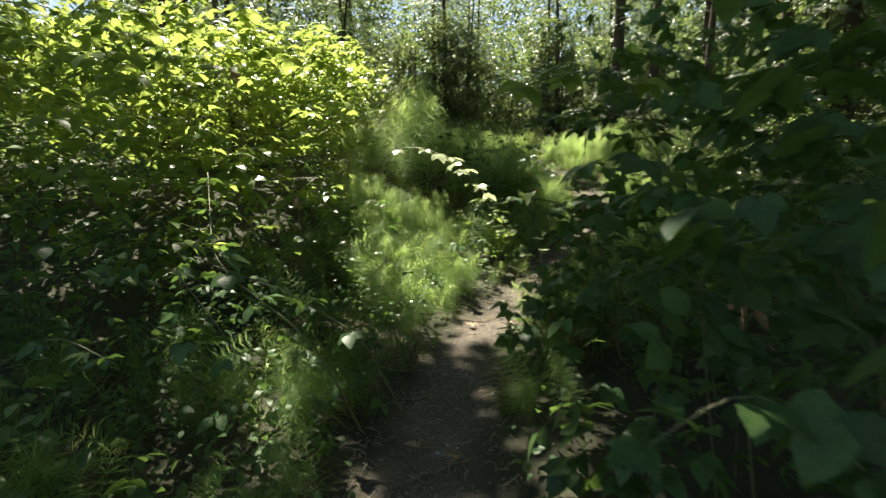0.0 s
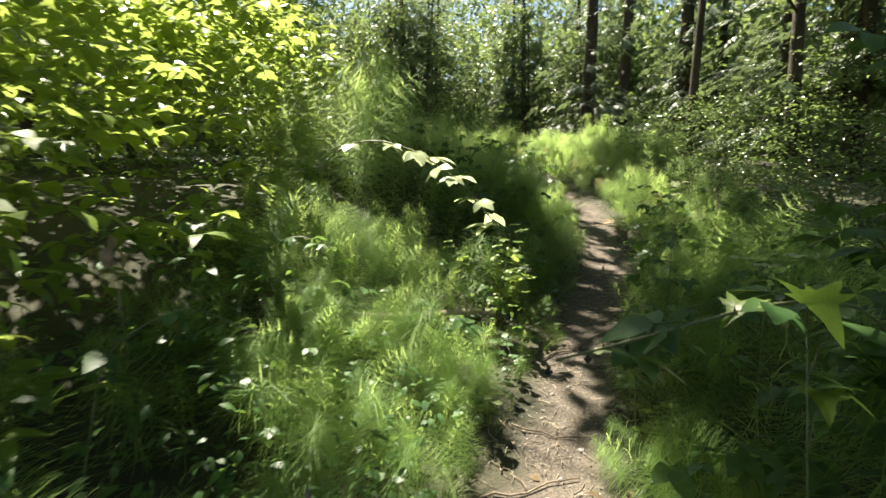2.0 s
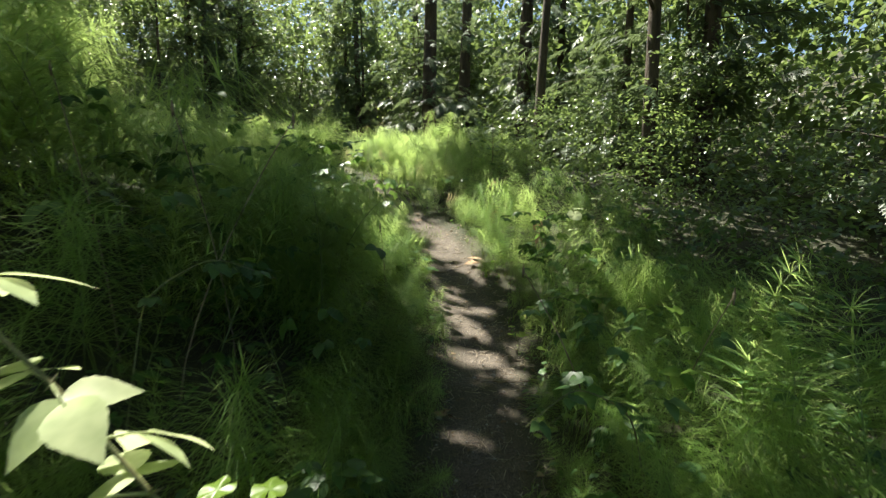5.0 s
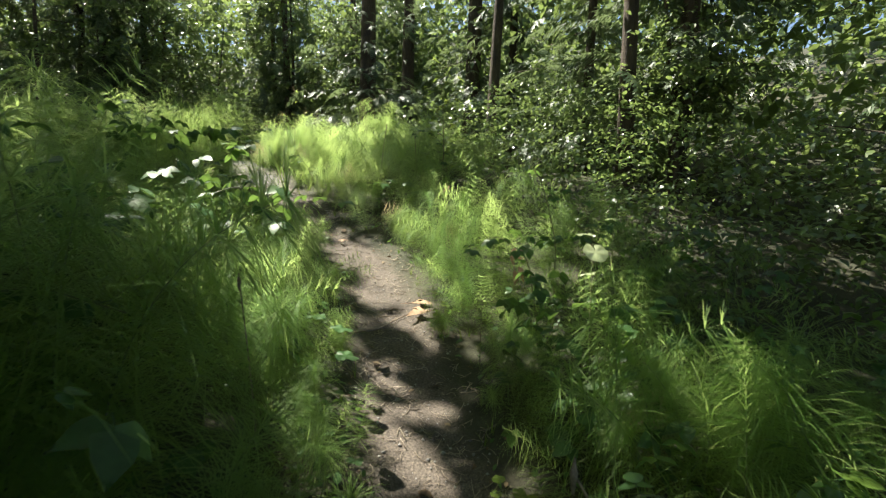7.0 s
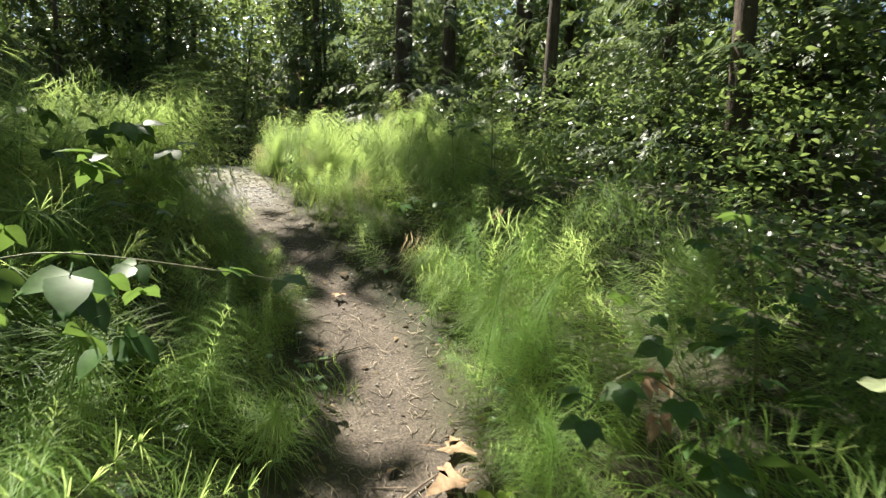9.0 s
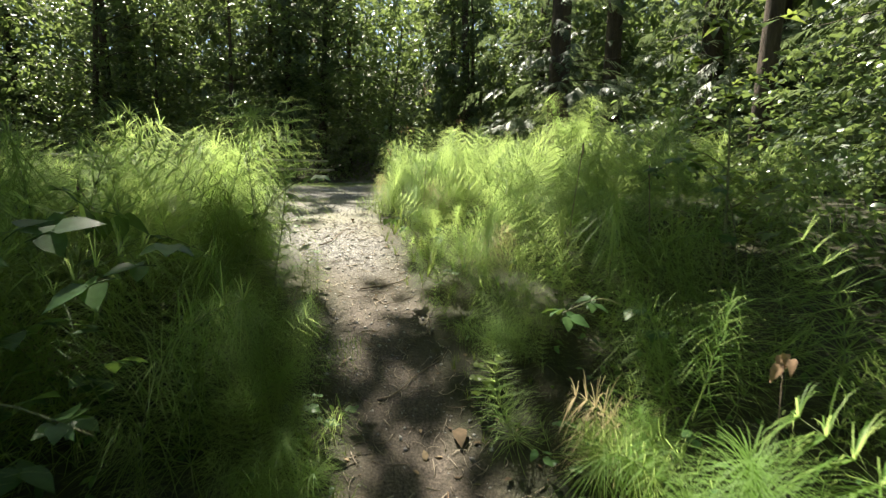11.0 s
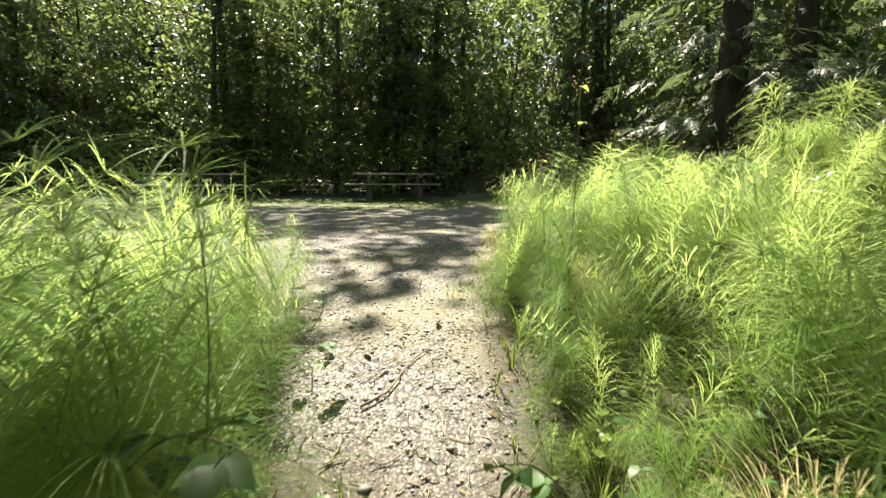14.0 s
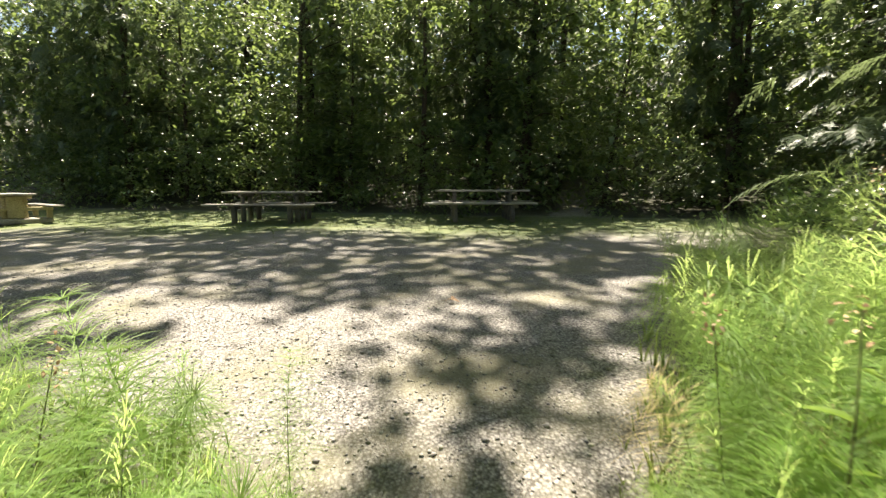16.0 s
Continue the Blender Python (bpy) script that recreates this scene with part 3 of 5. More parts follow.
leaf_mass(1900, (0.0, 3.2, 0.6, 5.2), lambda x, y: (x - trail_x(y) > 0.62) * 1.0, 1.2, BRAMBLE, "bramble_leaves",
          "broad bramble leaves of a tall dark thicket", "brambles", lambda x, y: 0.5 + 2.0 * smooth(0.6, 1.1, x - trail_x(y)) * (1 - 0.65 * smooth(3.6, 4.6, y)), FILL_LEAF, 0.6, 0.35, 3, 0.12)
leaf_mass(1900, (0.2, 7.5, 3.2, 12.5), lambda x, y: (x - trail_x(y) > 0.6) * 1.0, 1.1, BRAMBLE, "bramble_leaves",
          "dark bramble leaves among the horsetails", "brambles", lambda x, y: 0.8 + 0 * x, FILL_LEAF, 0.8, 0.35, 3, 0.12)
leaf_mass(700, (-2.5, 3.6, 2, 14), lambda x, y: (trail_x(y) - x > 0.5) * (trail_x(y) - x < 2.2), 0.9, BRAMBLE, "bramble_leaves",
          "dark bramble leaves among the horsetails on the bank", "brambles", lambda x, y: 0.6 + 0 * x, FILL_LEAF, 0.8, 0.35, 3, 0.12)
leaf_mass(900, (-0.6, 2.4, 8.0, 12.2), lambda x, y: (trail_x(y) - x > 0.75) * 1.0, 1.1, BRAMBLE, "bramble_leaves",
          "dark bramble leaves deep in the tall horsetails", "brambles", lambda x, y: 1.15 + 0 * x, FILL_LEAF, 0.6, 0.35, 3, 0.12)
leaf_mass(420, (0.4, 3.6, 10.8, 14.8), lambda x, y: (trail_x(y) - x > 0.55) * 1.0, 1.15, BRAMBLE, "bramble_leaves",
          "dark bramble leaves hanging over the trail bank", "brambles", lambda x, y: 1.25 + 0 * x, FILL_LEAF, 1.0, 0.35, 3, 0.12)
leaf_mass(1000, (-4.5, 0.4, -0.6, 5.0), lambda x, y: (trail_x(y) - x > 0.5) * 1.0, 0.95, BRAMBLE, "bramble_leaves",
          "dark green bramble leaves over the low undergrowth", "brambles", lambda x, y: 0.3 + 0.75 * smooth(0.6, 1.8, trail_x(y) - x), FILL_LEAF, 1.2, 0.3, 3, 0.12)
leaf_mass(42000, (-8, 10, -2, 21), lambda x, y: (abs(x - trail_x(y)) > 0.4) * (in_clearing(x, y) < 0.2) * 0.9, 0.062, BRAMBLE, "ground_leaves",
          "small low leaves between the horsetails", "undergrowth", lambda x, y: 0.32 * smooth(0.35, 0.8, abs(x - trail_x(y))) + 0.03, LEAF4, 0.2)
leaf_mass(15000, (-18, -2.5, 13.5, 18), lambda x, y: (in_clearing(x, y) < 0.2) * 1.0, 0.13, FOREST, "hedge_leaves",
          "shrubs between the bank and the clearing", "shrub", lambda x, y: 2.4 * smooth(-2.5, -4, x) + 0.8, LEAF4, 0.2)
leaf_mass(9000, (5.6, 14, 21.0, 30.6), lambda x, y: (in_clearing(x, y) < 0.2) * smooth(0.0, 0.8, x - rim_x(y)), 0.15, SHRUB, "understory_leaves",
          "low dark leaves under the old cedars", "shrub", lambda x, y: 0.5 + 1.0 * clump_noise(x, y, 0.8, 1.0), LEAF4, 0.5)
leaf_mass(36000, (-22, 12, 28.6, 33), lambda x, y: smooth(0.1, 0.5, clump_noise(x, y, 1.5, 3.0) + 0.25 * (y > 30)), 0.13, SHRUB, "rim_shrub_leaves",
          "dense dark shrubs along the far rim of the clearing", "shrub", lambda x, y: 0.5 + 2.4 * smooth(28.6, 31.5, y), LEAF4, 0.5)


def far_woods(n, x0, x1, y0, y1, high):
    """The depth of the forest, where no single tree can be told."""
    x, y = rng.uniform(x0, x1, n), rng.uniform(y0, y1, n)
    lump = 0.5 + 0.5 * np.sin(1.9 * x + 1.3 * y) * np.sin(1.1 * x - 0.7 * y)
    z = land(x, y) + high * rng.random(n) * (0.75 + 0.25 * lump)
    rot = turns(rng.uniform(0, 6.28, n), rng.normal(-0.5, 0.5, n), rng.normal(0, 0.5, n))
    return scatter(*LEAF2, np.stack([x, y, z], 1), rot, 0.42 * rng.uniform(0.6, 1.3, n))


stuff("far_woods", join([far_woods(30000, -34, 22, 36.5, 45, 9.5), far_woods(42000, -34, 24, 45, 52, 14), far_woods(16000, -34, -6, 46, 52, 25), far_woods(24000, 12.5, 21, -6, 35, 11), far_woods(15000, 21, 32, -4, 42, 9), far_woods(7000, -30, -17, 5, 16, 13), far_woods(8000, -30, -18, 16, 26, 13), far_woods(5000, -36, -29, 10, 36, 12), far_woods(6000, -18, 16, -22, -16, 12), far_woods(6000, -22, -16, -16, 14, 9)]),
      FOREST, "deep dark forest behind the nearer trees", "woods")


hx, hy, hz = rng.uniform(-26, 16, 950), rng.uniform(30.7, 35.5, 950), 9.0 * rng.random(950) ** 0.85
hs = rng.uniform(0.35, 1.0, 950)
who = rng.choice(950, 27000, p=hs ** 2 / (hs ** 2).sum())
x, y = hx[who] + hs[who] * rng.normal(0, 0.75, len(who)), hy[who] + hs[who] * rng.normal(0, 0.6, len(who))
z = 0.3 + hz[who] + hs[who] * rng.normal(0, 0.13, len(who)) - 0.35 * ((x - hx[who]) ** 2 + (y - hy[who]) ** 2) / hs[who]
x, y, z = x[z > 0.05], y[z > 0.05], z[z > 0.05]
stuff("thicket_leaves", scatter(*LEAF4, np.stack([x, y, land(x, y) + z], 1), turns(rng.uniform(0, 6.28, len(x)), rng.normal(-0.4, 0.4, len(x)), rng.normal(0, 0.4, len(x))), 0.26 * rng.uniform(0.6, 1.3, len(x))),
      FOREST, "tangled leafy growth between the forest trunks", "woods")


# ---- trees ----
def spray(seed):
    """A drooping flat conifer bough: an axis with side twigs of narrow needles."""
    r = np.random.default_rng(seed)
    s = np.linspace(0, 1, 4)
    line = np.stack([0 * s, s, 0.12 * s - 0.5 * s ** 2], 1)
    out = [ribbon(line, 0.012 * (1.1 - s))]

    def needle(p, d, w):
        side = np.cross(d, [0.0, 0.2, 1.0])
        side *= w / np.linalg.norm(side)
        out.append((np.array([p + side, p - side, p + d]), np.array([(0, 1, 2)])))

    for u in np.linspace(0.08, 1, 10):
        base = np.array([np.interp(u, s, line[:, i]) for i in range(3)])
        for sgn in (-1, 1):
            l = 0.42 * (1.15 - u) * r.uniform(0.6, 1.25)
            d = np.array([sgn * 0.75, 0.55 + 0.3 * r.random(), -0.2 - 0.5 * r.random()]) * l
            needle(base, d, 0.034)
            needle(base + d * 0.45, np.array([sgn * 0.2, 0.8, -0.6]) * l * 0.6, 0.028)
    return join(out)


SPRAYS = [spray(i) for i in range(3)]


def conifer(seed, height, girth, low, spread, n=210, fine=0.66):
    r = np.random.default_rng(seed)
    t = np.linspace(0, 1, 9)
    trunk = tube(np.stack([0.12 * np.sin(3 * t + seed), 0.1 * np.sin(2 * t + 2 * seed), height * t - 0.3], 1), girth * (1.08 - t) + 0.01, 9)
    boughs, limbs = [], []
    u = low + (1 - low) * r.random(n) ** 1.9
    yaw = r.uniform(0, 6.28, n)
    L = spread * (1.08 - u) ** 0.6 * r.uniform(0.5, 1.1, n)
    for k in range(3):
        m = np.arange(n) % 3 == k
        root = np.stack([0 * u[m], 0 * u[m], height * u[m]], 1)
        way = np.stack([-np.sin(yaw[m]), np.cos(yaw[m]), -0.12 + 0 * yaw[m]], 1)
        for frac, size, wide in ((0.06, 0.5, 1.2), (0.25, 0.55, 0.6), (0.5, 0.55, 0.6), (0.75, 0.5, 0.6)):
            boughs.append(scatter(*SPRAYS[(k + int(frac * 5)) % 3], root + way * (frac * L[m])[:, None], turns(yaw[m] + r.normal(0, wide, m.sum()), r.uniform(-0.5, 0.15, m.sum()), r.normal(0, 0.3, m.sum())), L[m] * size * fine))
    for i in range(0, n, 8):
        d = np.array([-np.sin(yaw[i]), np.cos(yaw[i]), -0.12])
        limbs.append(tube(np.array([0, 0, height * u[i]]) + d * L[i] * 0.75 * np.linspace(0, 1, 3)[:, None], 0.022 * np.array([1, 0.7, 0.3]), 3))
    return trunk, join(boughs), limbs


def broadleaf(seed, height, girth, low, spread, leaves=3600, leaf=0.15):
    """A maple or alder: a leaning trunk, forking limbs, and leaves in flat uneven tiers along them."""
    r = np.random.default_rng(seed)
    t = np.linspace(0, 1, 8)
    line = np.stack([0.5 * np.sin(1.6 * t + seed), 0.5 * np.sin(1.3 * t + 2 * seed), height * t - 0.3], 1)
    line -= line[0] + [0, 0, 0.3]
    wood, ends = [tube(line, girth * (1.05 - 0.85 * t), 8)], []
    for i in range(22):
        u = low + (1 - low) * r.random()
        base = np.array([np.interp(u, t, line[:, j]) for j in range(3)])
        a, l = r.uniform(0, 6.28), spread * r.uniform(0.45, 1.1)
        s = np.linspace(0, 1, 5)
        p = base + np.stack([np.cos(a) * l * s, np.sin(a) * l * s, l * (0.45 * s - 0.4 * s ** 2 * r.uniform(0.3, 1.6))], 1)
        wood.append(tube(p, girth * 0.2 * (1.05 - 0.9 * s), 4))
        for w in (0.4, 0.6, 0.8, 1.0):
            ends.append(base + (p[-1] - base) * w + r.normal(0, 0.12 * spread, 3))
    ends = np.array(ends)
    pick = r.integers(0, len(ends), leaves)
    off = r.normal(0, 1, (leaves, 3)) * np.array([0.3, 0.3, 0.1]) * spread * 0.5
    rot = turns(r.uniform(0, 6.28, leaves), r.normal(-0.3, 0.3, leaves), r.normal(0, 0.3, leaves))
    return wood[0], scatter(*LEAF4, ends[pick] + off, rot, leaf * r.uniform(0.6, 1.3, leaves)), wood[1:]


def tree(name, made, leafy, label, category, group):
    top = tagged(new(name), label, category, group)
    part("trunk", made[0], BARK, top, "", True)
    for limb in made[2]:
        part("limb", limb, BARK, top, "", True)
    part("crown", made[1], leafy, top)
    return top


n = 2600
fan = rng.integers(0, 26, n)
x, y = rng.uniform(-24, 14, 26)[fan] + rng.normal(0, 0.8, n), rng.uniform(31.6, 33.8, 26)[fan] + rng.normal(0, 0.5, n)
stuff("conifer_boughs", scatter(*SPRAYS[0], np.stack([x, y, land(x, y) + 2.4 + 7 * rng.random(n)], 1), turns(rng.uniform(0, 6.28, n), rng.normal(-0.5, 0.3, n), rng.normal(0, 0.3, n)), rng.uniform(0.5, 1.15, n)), NEEDLES,
      "feathery drooping boughs of the forest edge", "woods")
CONIFERS = [tree("conifer", conifer(11 + i, 18 + 3 * i, 0.13 + 0.035 * i, 0.05 + 0.03 * i, 2.6 + 0.3 * i), NEEDLES,
                 "tall dark conifer with drooping feathery boughs", "conifer", "forest conifers") for i in range(3)]
MAPLES = [tree("maple_tree", broadleaf(31 + i, 7 + 2.5 * i, 0.08 + 0.03 * i, 0.1, 2.4 + 0.4 * i), FOREST,
               "slender leafy maple at the forest edge", "tree", "forest maples") for i in range(3)]


def plant(kinds, places, seed):
    r = random.Random(seed)
    for i, (px, py) in enumerate(places):
        k = kinds[i % len(kinds)]
        m = Matrix.Translation(at(px, py, -0.05)) @ Matrix.Rotation(r.uniform(0, 6.28), 4, "Z")
        if i < len(kinds):
            k.matrix_basis = m
        else:
            copy_thing(k, m)


r = random.Random(5)
far_rim = [(-18 + 4.2 * i + r.uniform(-0.8, 0.8), 33.4 + r.uniform(0, 1.6)) for i in range(8)]
second = [(-21 + 6.0 * i + r.uniform(-1, 1), 36 + r.uniform(-1, 1)) for i in (1, 4, 6)] + [(-13, 38), (-17, 40), (-9.5, 41), (-22, 37.5)]
right_side = [(12 + r.uniform(0, 2), 6 + 4.2 * i + r.uniform(-0.8, 0.8)) for i in range(5)]
left_side = [(-16, 15.5), (-27, 26)]
behind = [(-5, -14), (6, -13)]
far_rim = [p for p in far_rim if not -15 < p[0] < -9 and not 2 < p[0] < 7]
CEDARS = [tree("cedar", conifer(61, 23, 0.34, 0.06, 3.4, 200, 0.55), NEEDLES, "massive old cedar with a bare brown lower trunk", "conifer", "old cedars")]
plant(CEDARS, [(9.4, 27.0), (12.6, 29.6), (13.2, 25.0)], 8)
plant(CONIFERS, far_rim + second + right_side + left_side + behind, 3)
far_m = [(-20 + 3.1 * i + r.uniform(-0.8, 0.8), 32.0 + r.uniform(0, 1.6)) for i in range(11)]
right_m = [(10.2 + r.uniform(-0.3, 2.0), 4.5 + 3.2 * i + r.uniform(-0.6, 0.6)) for i in range(4)]
back_m = [(-18 + 5.0 * i + r.uniform(-1, 1), 33.5 + r.uniform(-1, 1)) for i in range(7)]
left_m = [(-9, 9.5), (-6.0, 14), (-11, 12), (-3.5, 15.6)]
far_m = [p for p in far_m if not -15 < p[0] < -9.5]
plant(MAPLES, far_m + right_m + back_m[1::3] + left_m, 4)


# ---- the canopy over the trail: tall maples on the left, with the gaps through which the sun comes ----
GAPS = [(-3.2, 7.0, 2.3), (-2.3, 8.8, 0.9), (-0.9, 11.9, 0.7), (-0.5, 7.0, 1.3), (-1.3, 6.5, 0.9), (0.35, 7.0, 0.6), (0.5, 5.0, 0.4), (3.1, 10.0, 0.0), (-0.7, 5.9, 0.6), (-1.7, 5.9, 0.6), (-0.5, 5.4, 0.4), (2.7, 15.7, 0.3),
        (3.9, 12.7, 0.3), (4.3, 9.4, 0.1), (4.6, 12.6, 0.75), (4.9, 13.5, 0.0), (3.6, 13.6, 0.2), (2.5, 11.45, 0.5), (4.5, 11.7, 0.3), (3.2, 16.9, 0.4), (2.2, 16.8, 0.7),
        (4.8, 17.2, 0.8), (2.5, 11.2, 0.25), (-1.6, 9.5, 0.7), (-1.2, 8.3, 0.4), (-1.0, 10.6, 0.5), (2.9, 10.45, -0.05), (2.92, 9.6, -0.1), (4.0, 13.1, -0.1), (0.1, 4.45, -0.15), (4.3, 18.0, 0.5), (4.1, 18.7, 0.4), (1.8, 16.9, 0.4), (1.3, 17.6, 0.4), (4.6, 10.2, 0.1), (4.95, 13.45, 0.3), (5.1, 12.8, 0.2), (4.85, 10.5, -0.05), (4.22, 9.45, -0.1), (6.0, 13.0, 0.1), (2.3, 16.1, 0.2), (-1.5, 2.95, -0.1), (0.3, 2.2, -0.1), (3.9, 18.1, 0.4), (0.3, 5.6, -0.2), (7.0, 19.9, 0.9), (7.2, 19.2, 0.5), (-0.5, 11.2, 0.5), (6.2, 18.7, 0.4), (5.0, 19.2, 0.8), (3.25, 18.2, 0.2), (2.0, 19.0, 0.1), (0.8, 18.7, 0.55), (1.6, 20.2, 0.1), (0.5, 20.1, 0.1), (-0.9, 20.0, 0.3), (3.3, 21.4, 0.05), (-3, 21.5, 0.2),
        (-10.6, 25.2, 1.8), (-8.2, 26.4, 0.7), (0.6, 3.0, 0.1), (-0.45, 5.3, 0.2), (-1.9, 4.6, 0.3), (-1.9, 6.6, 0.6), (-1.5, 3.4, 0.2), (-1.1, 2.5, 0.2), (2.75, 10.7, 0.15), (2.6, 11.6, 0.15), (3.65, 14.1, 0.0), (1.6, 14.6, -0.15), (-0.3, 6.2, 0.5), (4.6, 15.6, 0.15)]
TALL = [(-15, 32.5), (-7, 33), (0, 33.4), (7.5, 32.2), (-8.5, 2.5), (-9, 8.5), (-7.5, 13.5), (-9.5, 16.6), (10.5, 4), (11, 9.5), (10.3, 14.5), (10.8, 20), (8.8, -3)]
n = 10400
cx, cy = rng.uniform(-13, 10, n), rng.uniform(-6, 25.5, n)
cy[:1300] = rng.uniform(-4, 6.5, 1300)
cx[:1300] = rng.uniform(-2, 5, 1300)
cy[1300:1500], cx[1300:1500] = rng.uniform(9.3, 12.4, 200), rng.uniform(2.8, 5.4, 200)
cy[1700:1780], cx[1700:1780] = rng.uniform(14.5, 17.0, 80), rng.uniform(5.3, 6.6, 80)
cy[1780:2080], cx[1780:2080] = rng.uniform(5.0, 13.0, 300), rng.uniform(5.6, 9.6, 300)
cy[1500:1700], cx[1500:1700] = rng.uniform(9.0, 11.2, 200), rng.uniform(0.2, 2.0, 200)
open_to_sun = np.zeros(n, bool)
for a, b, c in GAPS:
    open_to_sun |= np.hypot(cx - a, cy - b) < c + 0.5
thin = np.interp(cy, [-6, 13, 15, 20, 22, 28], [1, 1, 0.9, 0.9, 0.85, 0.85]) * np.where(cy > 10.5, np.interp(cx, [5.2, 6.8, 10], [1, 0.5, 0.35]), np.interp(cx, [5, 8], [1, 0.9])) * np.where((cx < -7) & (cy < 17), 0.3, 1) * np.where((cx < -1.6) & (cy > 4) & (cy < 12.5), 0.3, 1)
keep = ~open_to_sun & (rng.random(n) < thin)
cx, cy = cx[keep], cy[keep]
up = rng.uniform(8.0, 12.5, len(cx)) + 3.0 * smooth(12, 16, cy) + 4.5 * smooth(18.5, 21, cy)
clumps = np.stack([cx, cy, land(cx, cy) + 0.6], 1) + np.array(SUN)[None] * (up / SUN.z)[:, None]
owner = np.argmin([np.hypot(clumps[:, 0] - a, clumps[:, 1] - b) for a, b in TALL], axis=0)
for i, (px, py) in enumerate(TALL):
    mine = clumps[owner == i]
    base = np.array(at(px, py, -0.1))
    top = tagged(new("tall_maple"), "tall forest maple whose crown shades the trail", "tree", "tall maples")
    top.location = base
    t = np.linspace(0, 1, 8)
    line = np.stack([0.3 * np.sin(2 * t + i), 0.3 * np.sin(1.5 * t + 2 * i), (22 if py > 25 else 15) * t], 1)
    part("trunk", tube(line, 0.17 * (1.1 - t), 9), BARK, top, "", True)
    for c in mine[:: max(1, len(mine) // 22)] - base:
        root = np.array([np.interp(max(c[2] - 3.0, 3.0), line[:, 2], line[:, j]) for j in range(3)])
        s = np.linspace(0, 1, 5)[:, None]
        part("limb", tube(root + (c - root) * s + np.array([0, 0, 0.8]) * s * (1 - s), 0.045 * (1.05 - np.linspace(0, 1, 5)), 4), BARK, top, "", True)
    per = 7
    places = np.repeat(mine - base, per, 0) + rng.normal(0, 1, (len(mine) * per, 3)) * [0.3, 0.3, 0.18]
    k = len(places)
    part("crown", scatter(*LEAF2, places, turns(rng.uniform(0, 6.28, k), rng.normal(-0.2, 0.3, k), rng.normal(0, 0.3, k)), 0.38 * rng.uniform(0.7, 1.2, k)), FOREST, top)


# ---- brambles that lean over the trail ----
# last leaf: the five-part bramble leaf in brighter green, as if lit through
LEAF_MESHES = [tri_mesh("leaf", *BIG_LEAF, BRAMBLE), tri_mesh("leaf", *FIVE_LEAF, BRAMBLE), tri_mesh("leaf", *SMALL_LEAF, GLARE_PALE, True), tri_mesh("leaf", *FIVE_LEAF, BUSH)]


def curve_through(points, n=24):
    p = np.asarray(points, float)
    k = np.concatenate([[0], np.cumsum(np.linalg.norm(np.diff(p, axis=0), axis=1))])
    fine = np.linspace(0, k[-1], n)
    out = np.stack([np.interp(fine, k, p[:, i]) for i in range(3)], 1)
    for _ in range(3):
        out[1:-1] = 0.25 * out[:-2] + 0.5 * out[1:-1] + 0.25 * out[2:]
    return out


def bramble(points, leaves, seed, label, size=1.0, kind=0, girth=0.006, berries=0):
    """An arching prickly cane with compound leaves. leaves: places along it, 0 to 1."""
    r = random.Random(seed)
    line = curve_through(points)
    top = tagged(new("bramble"), label, "bramble", "brambles over the trail")
    top.location = line[0]
    line = line - line[0]
    prick = []
    for i in range(1, 23):
        for _ in range(2):
            d = Vector((r.gauss(0, 1), r.gauss(0, 1), r.gauss(0, 1))).normalized()
            prick.append(tube([line[i], line[i] + np.array(d) * girth * 2.6], [girth * 0.45, 0.0002], 3))
    part("cane", join([tube(line, girth * np.linspace(1.1, 0.45, len(line)), 7)] + prick), CANE, top, "", True)
    for j, u in enumerate(leaves):
        p = line[min(23, int(u * 23))]
        lf = part("leaf", LEAF_MESHES[kind], None, top)
        s = size * r.uniform(0.75, 1.15)
        lf.matrix_basis = Matrix.Translation(p) @ Matrix.Rotation(r.uniform(-1.2, 1.2) + (1.57 if j % 2 else -1.57) + math.atan2(line[-1][1], line[-1][0]) - 1.57, 4, "Z") @ Matrix.Rotation(r.uniform(-0.35, 0.15), 4, "X") @ Matrix.Rotation(r.gauss(0, 0.25), 4, "Y") @ Matrix.Diagonal((s, s, s, 1))
    for j in range(berries):
        a = Vector(line[-1]) + Vector((r.gauss(0, 0.035), r.gauss(0, 0.035), r.gauss(0, 0.03)))
        dots = [tube([a + Vector(d) * 0.006 - Vector((0, 0, 0.004)), a + Vector(d) * 0.006, a + Vector(d) * 0.006 + Vector((0, 0, 0.004))], [0.002, 0.0045, 0.002], 5)
                for d in ((1, 0, 0), (-1, 0, 0), (0, 1, 0), (0, -1, 0), (0, 0, 1), (0, 0, -1))]
        part("berry", join(dots), BERRY, top, "black ripe berry", True)
    return top


def steps(a, b, n):
    return [a + (b - a) * i / (n - 1) for i in range(n)]


# leaf kind 2: its pale colour stands in for sun glare
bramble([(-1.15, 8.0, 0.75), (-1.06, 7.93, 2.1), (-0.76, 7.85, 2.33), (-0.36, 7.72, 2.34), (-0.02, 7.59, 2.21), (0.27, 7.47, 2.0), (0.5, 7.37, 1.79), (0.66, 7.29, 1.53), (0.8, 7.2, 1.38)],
        [0.5, 0.6, 0.63, 0.67, 0.69, 0.71, 0.77, 0.79, 0.81, 0.87, 0.9, 0.95, 0.97, 0.99], 1, "long arching bramble cane over the horsetails, sun glare in its pale leaf colour", 3.2, 2, 0.011)
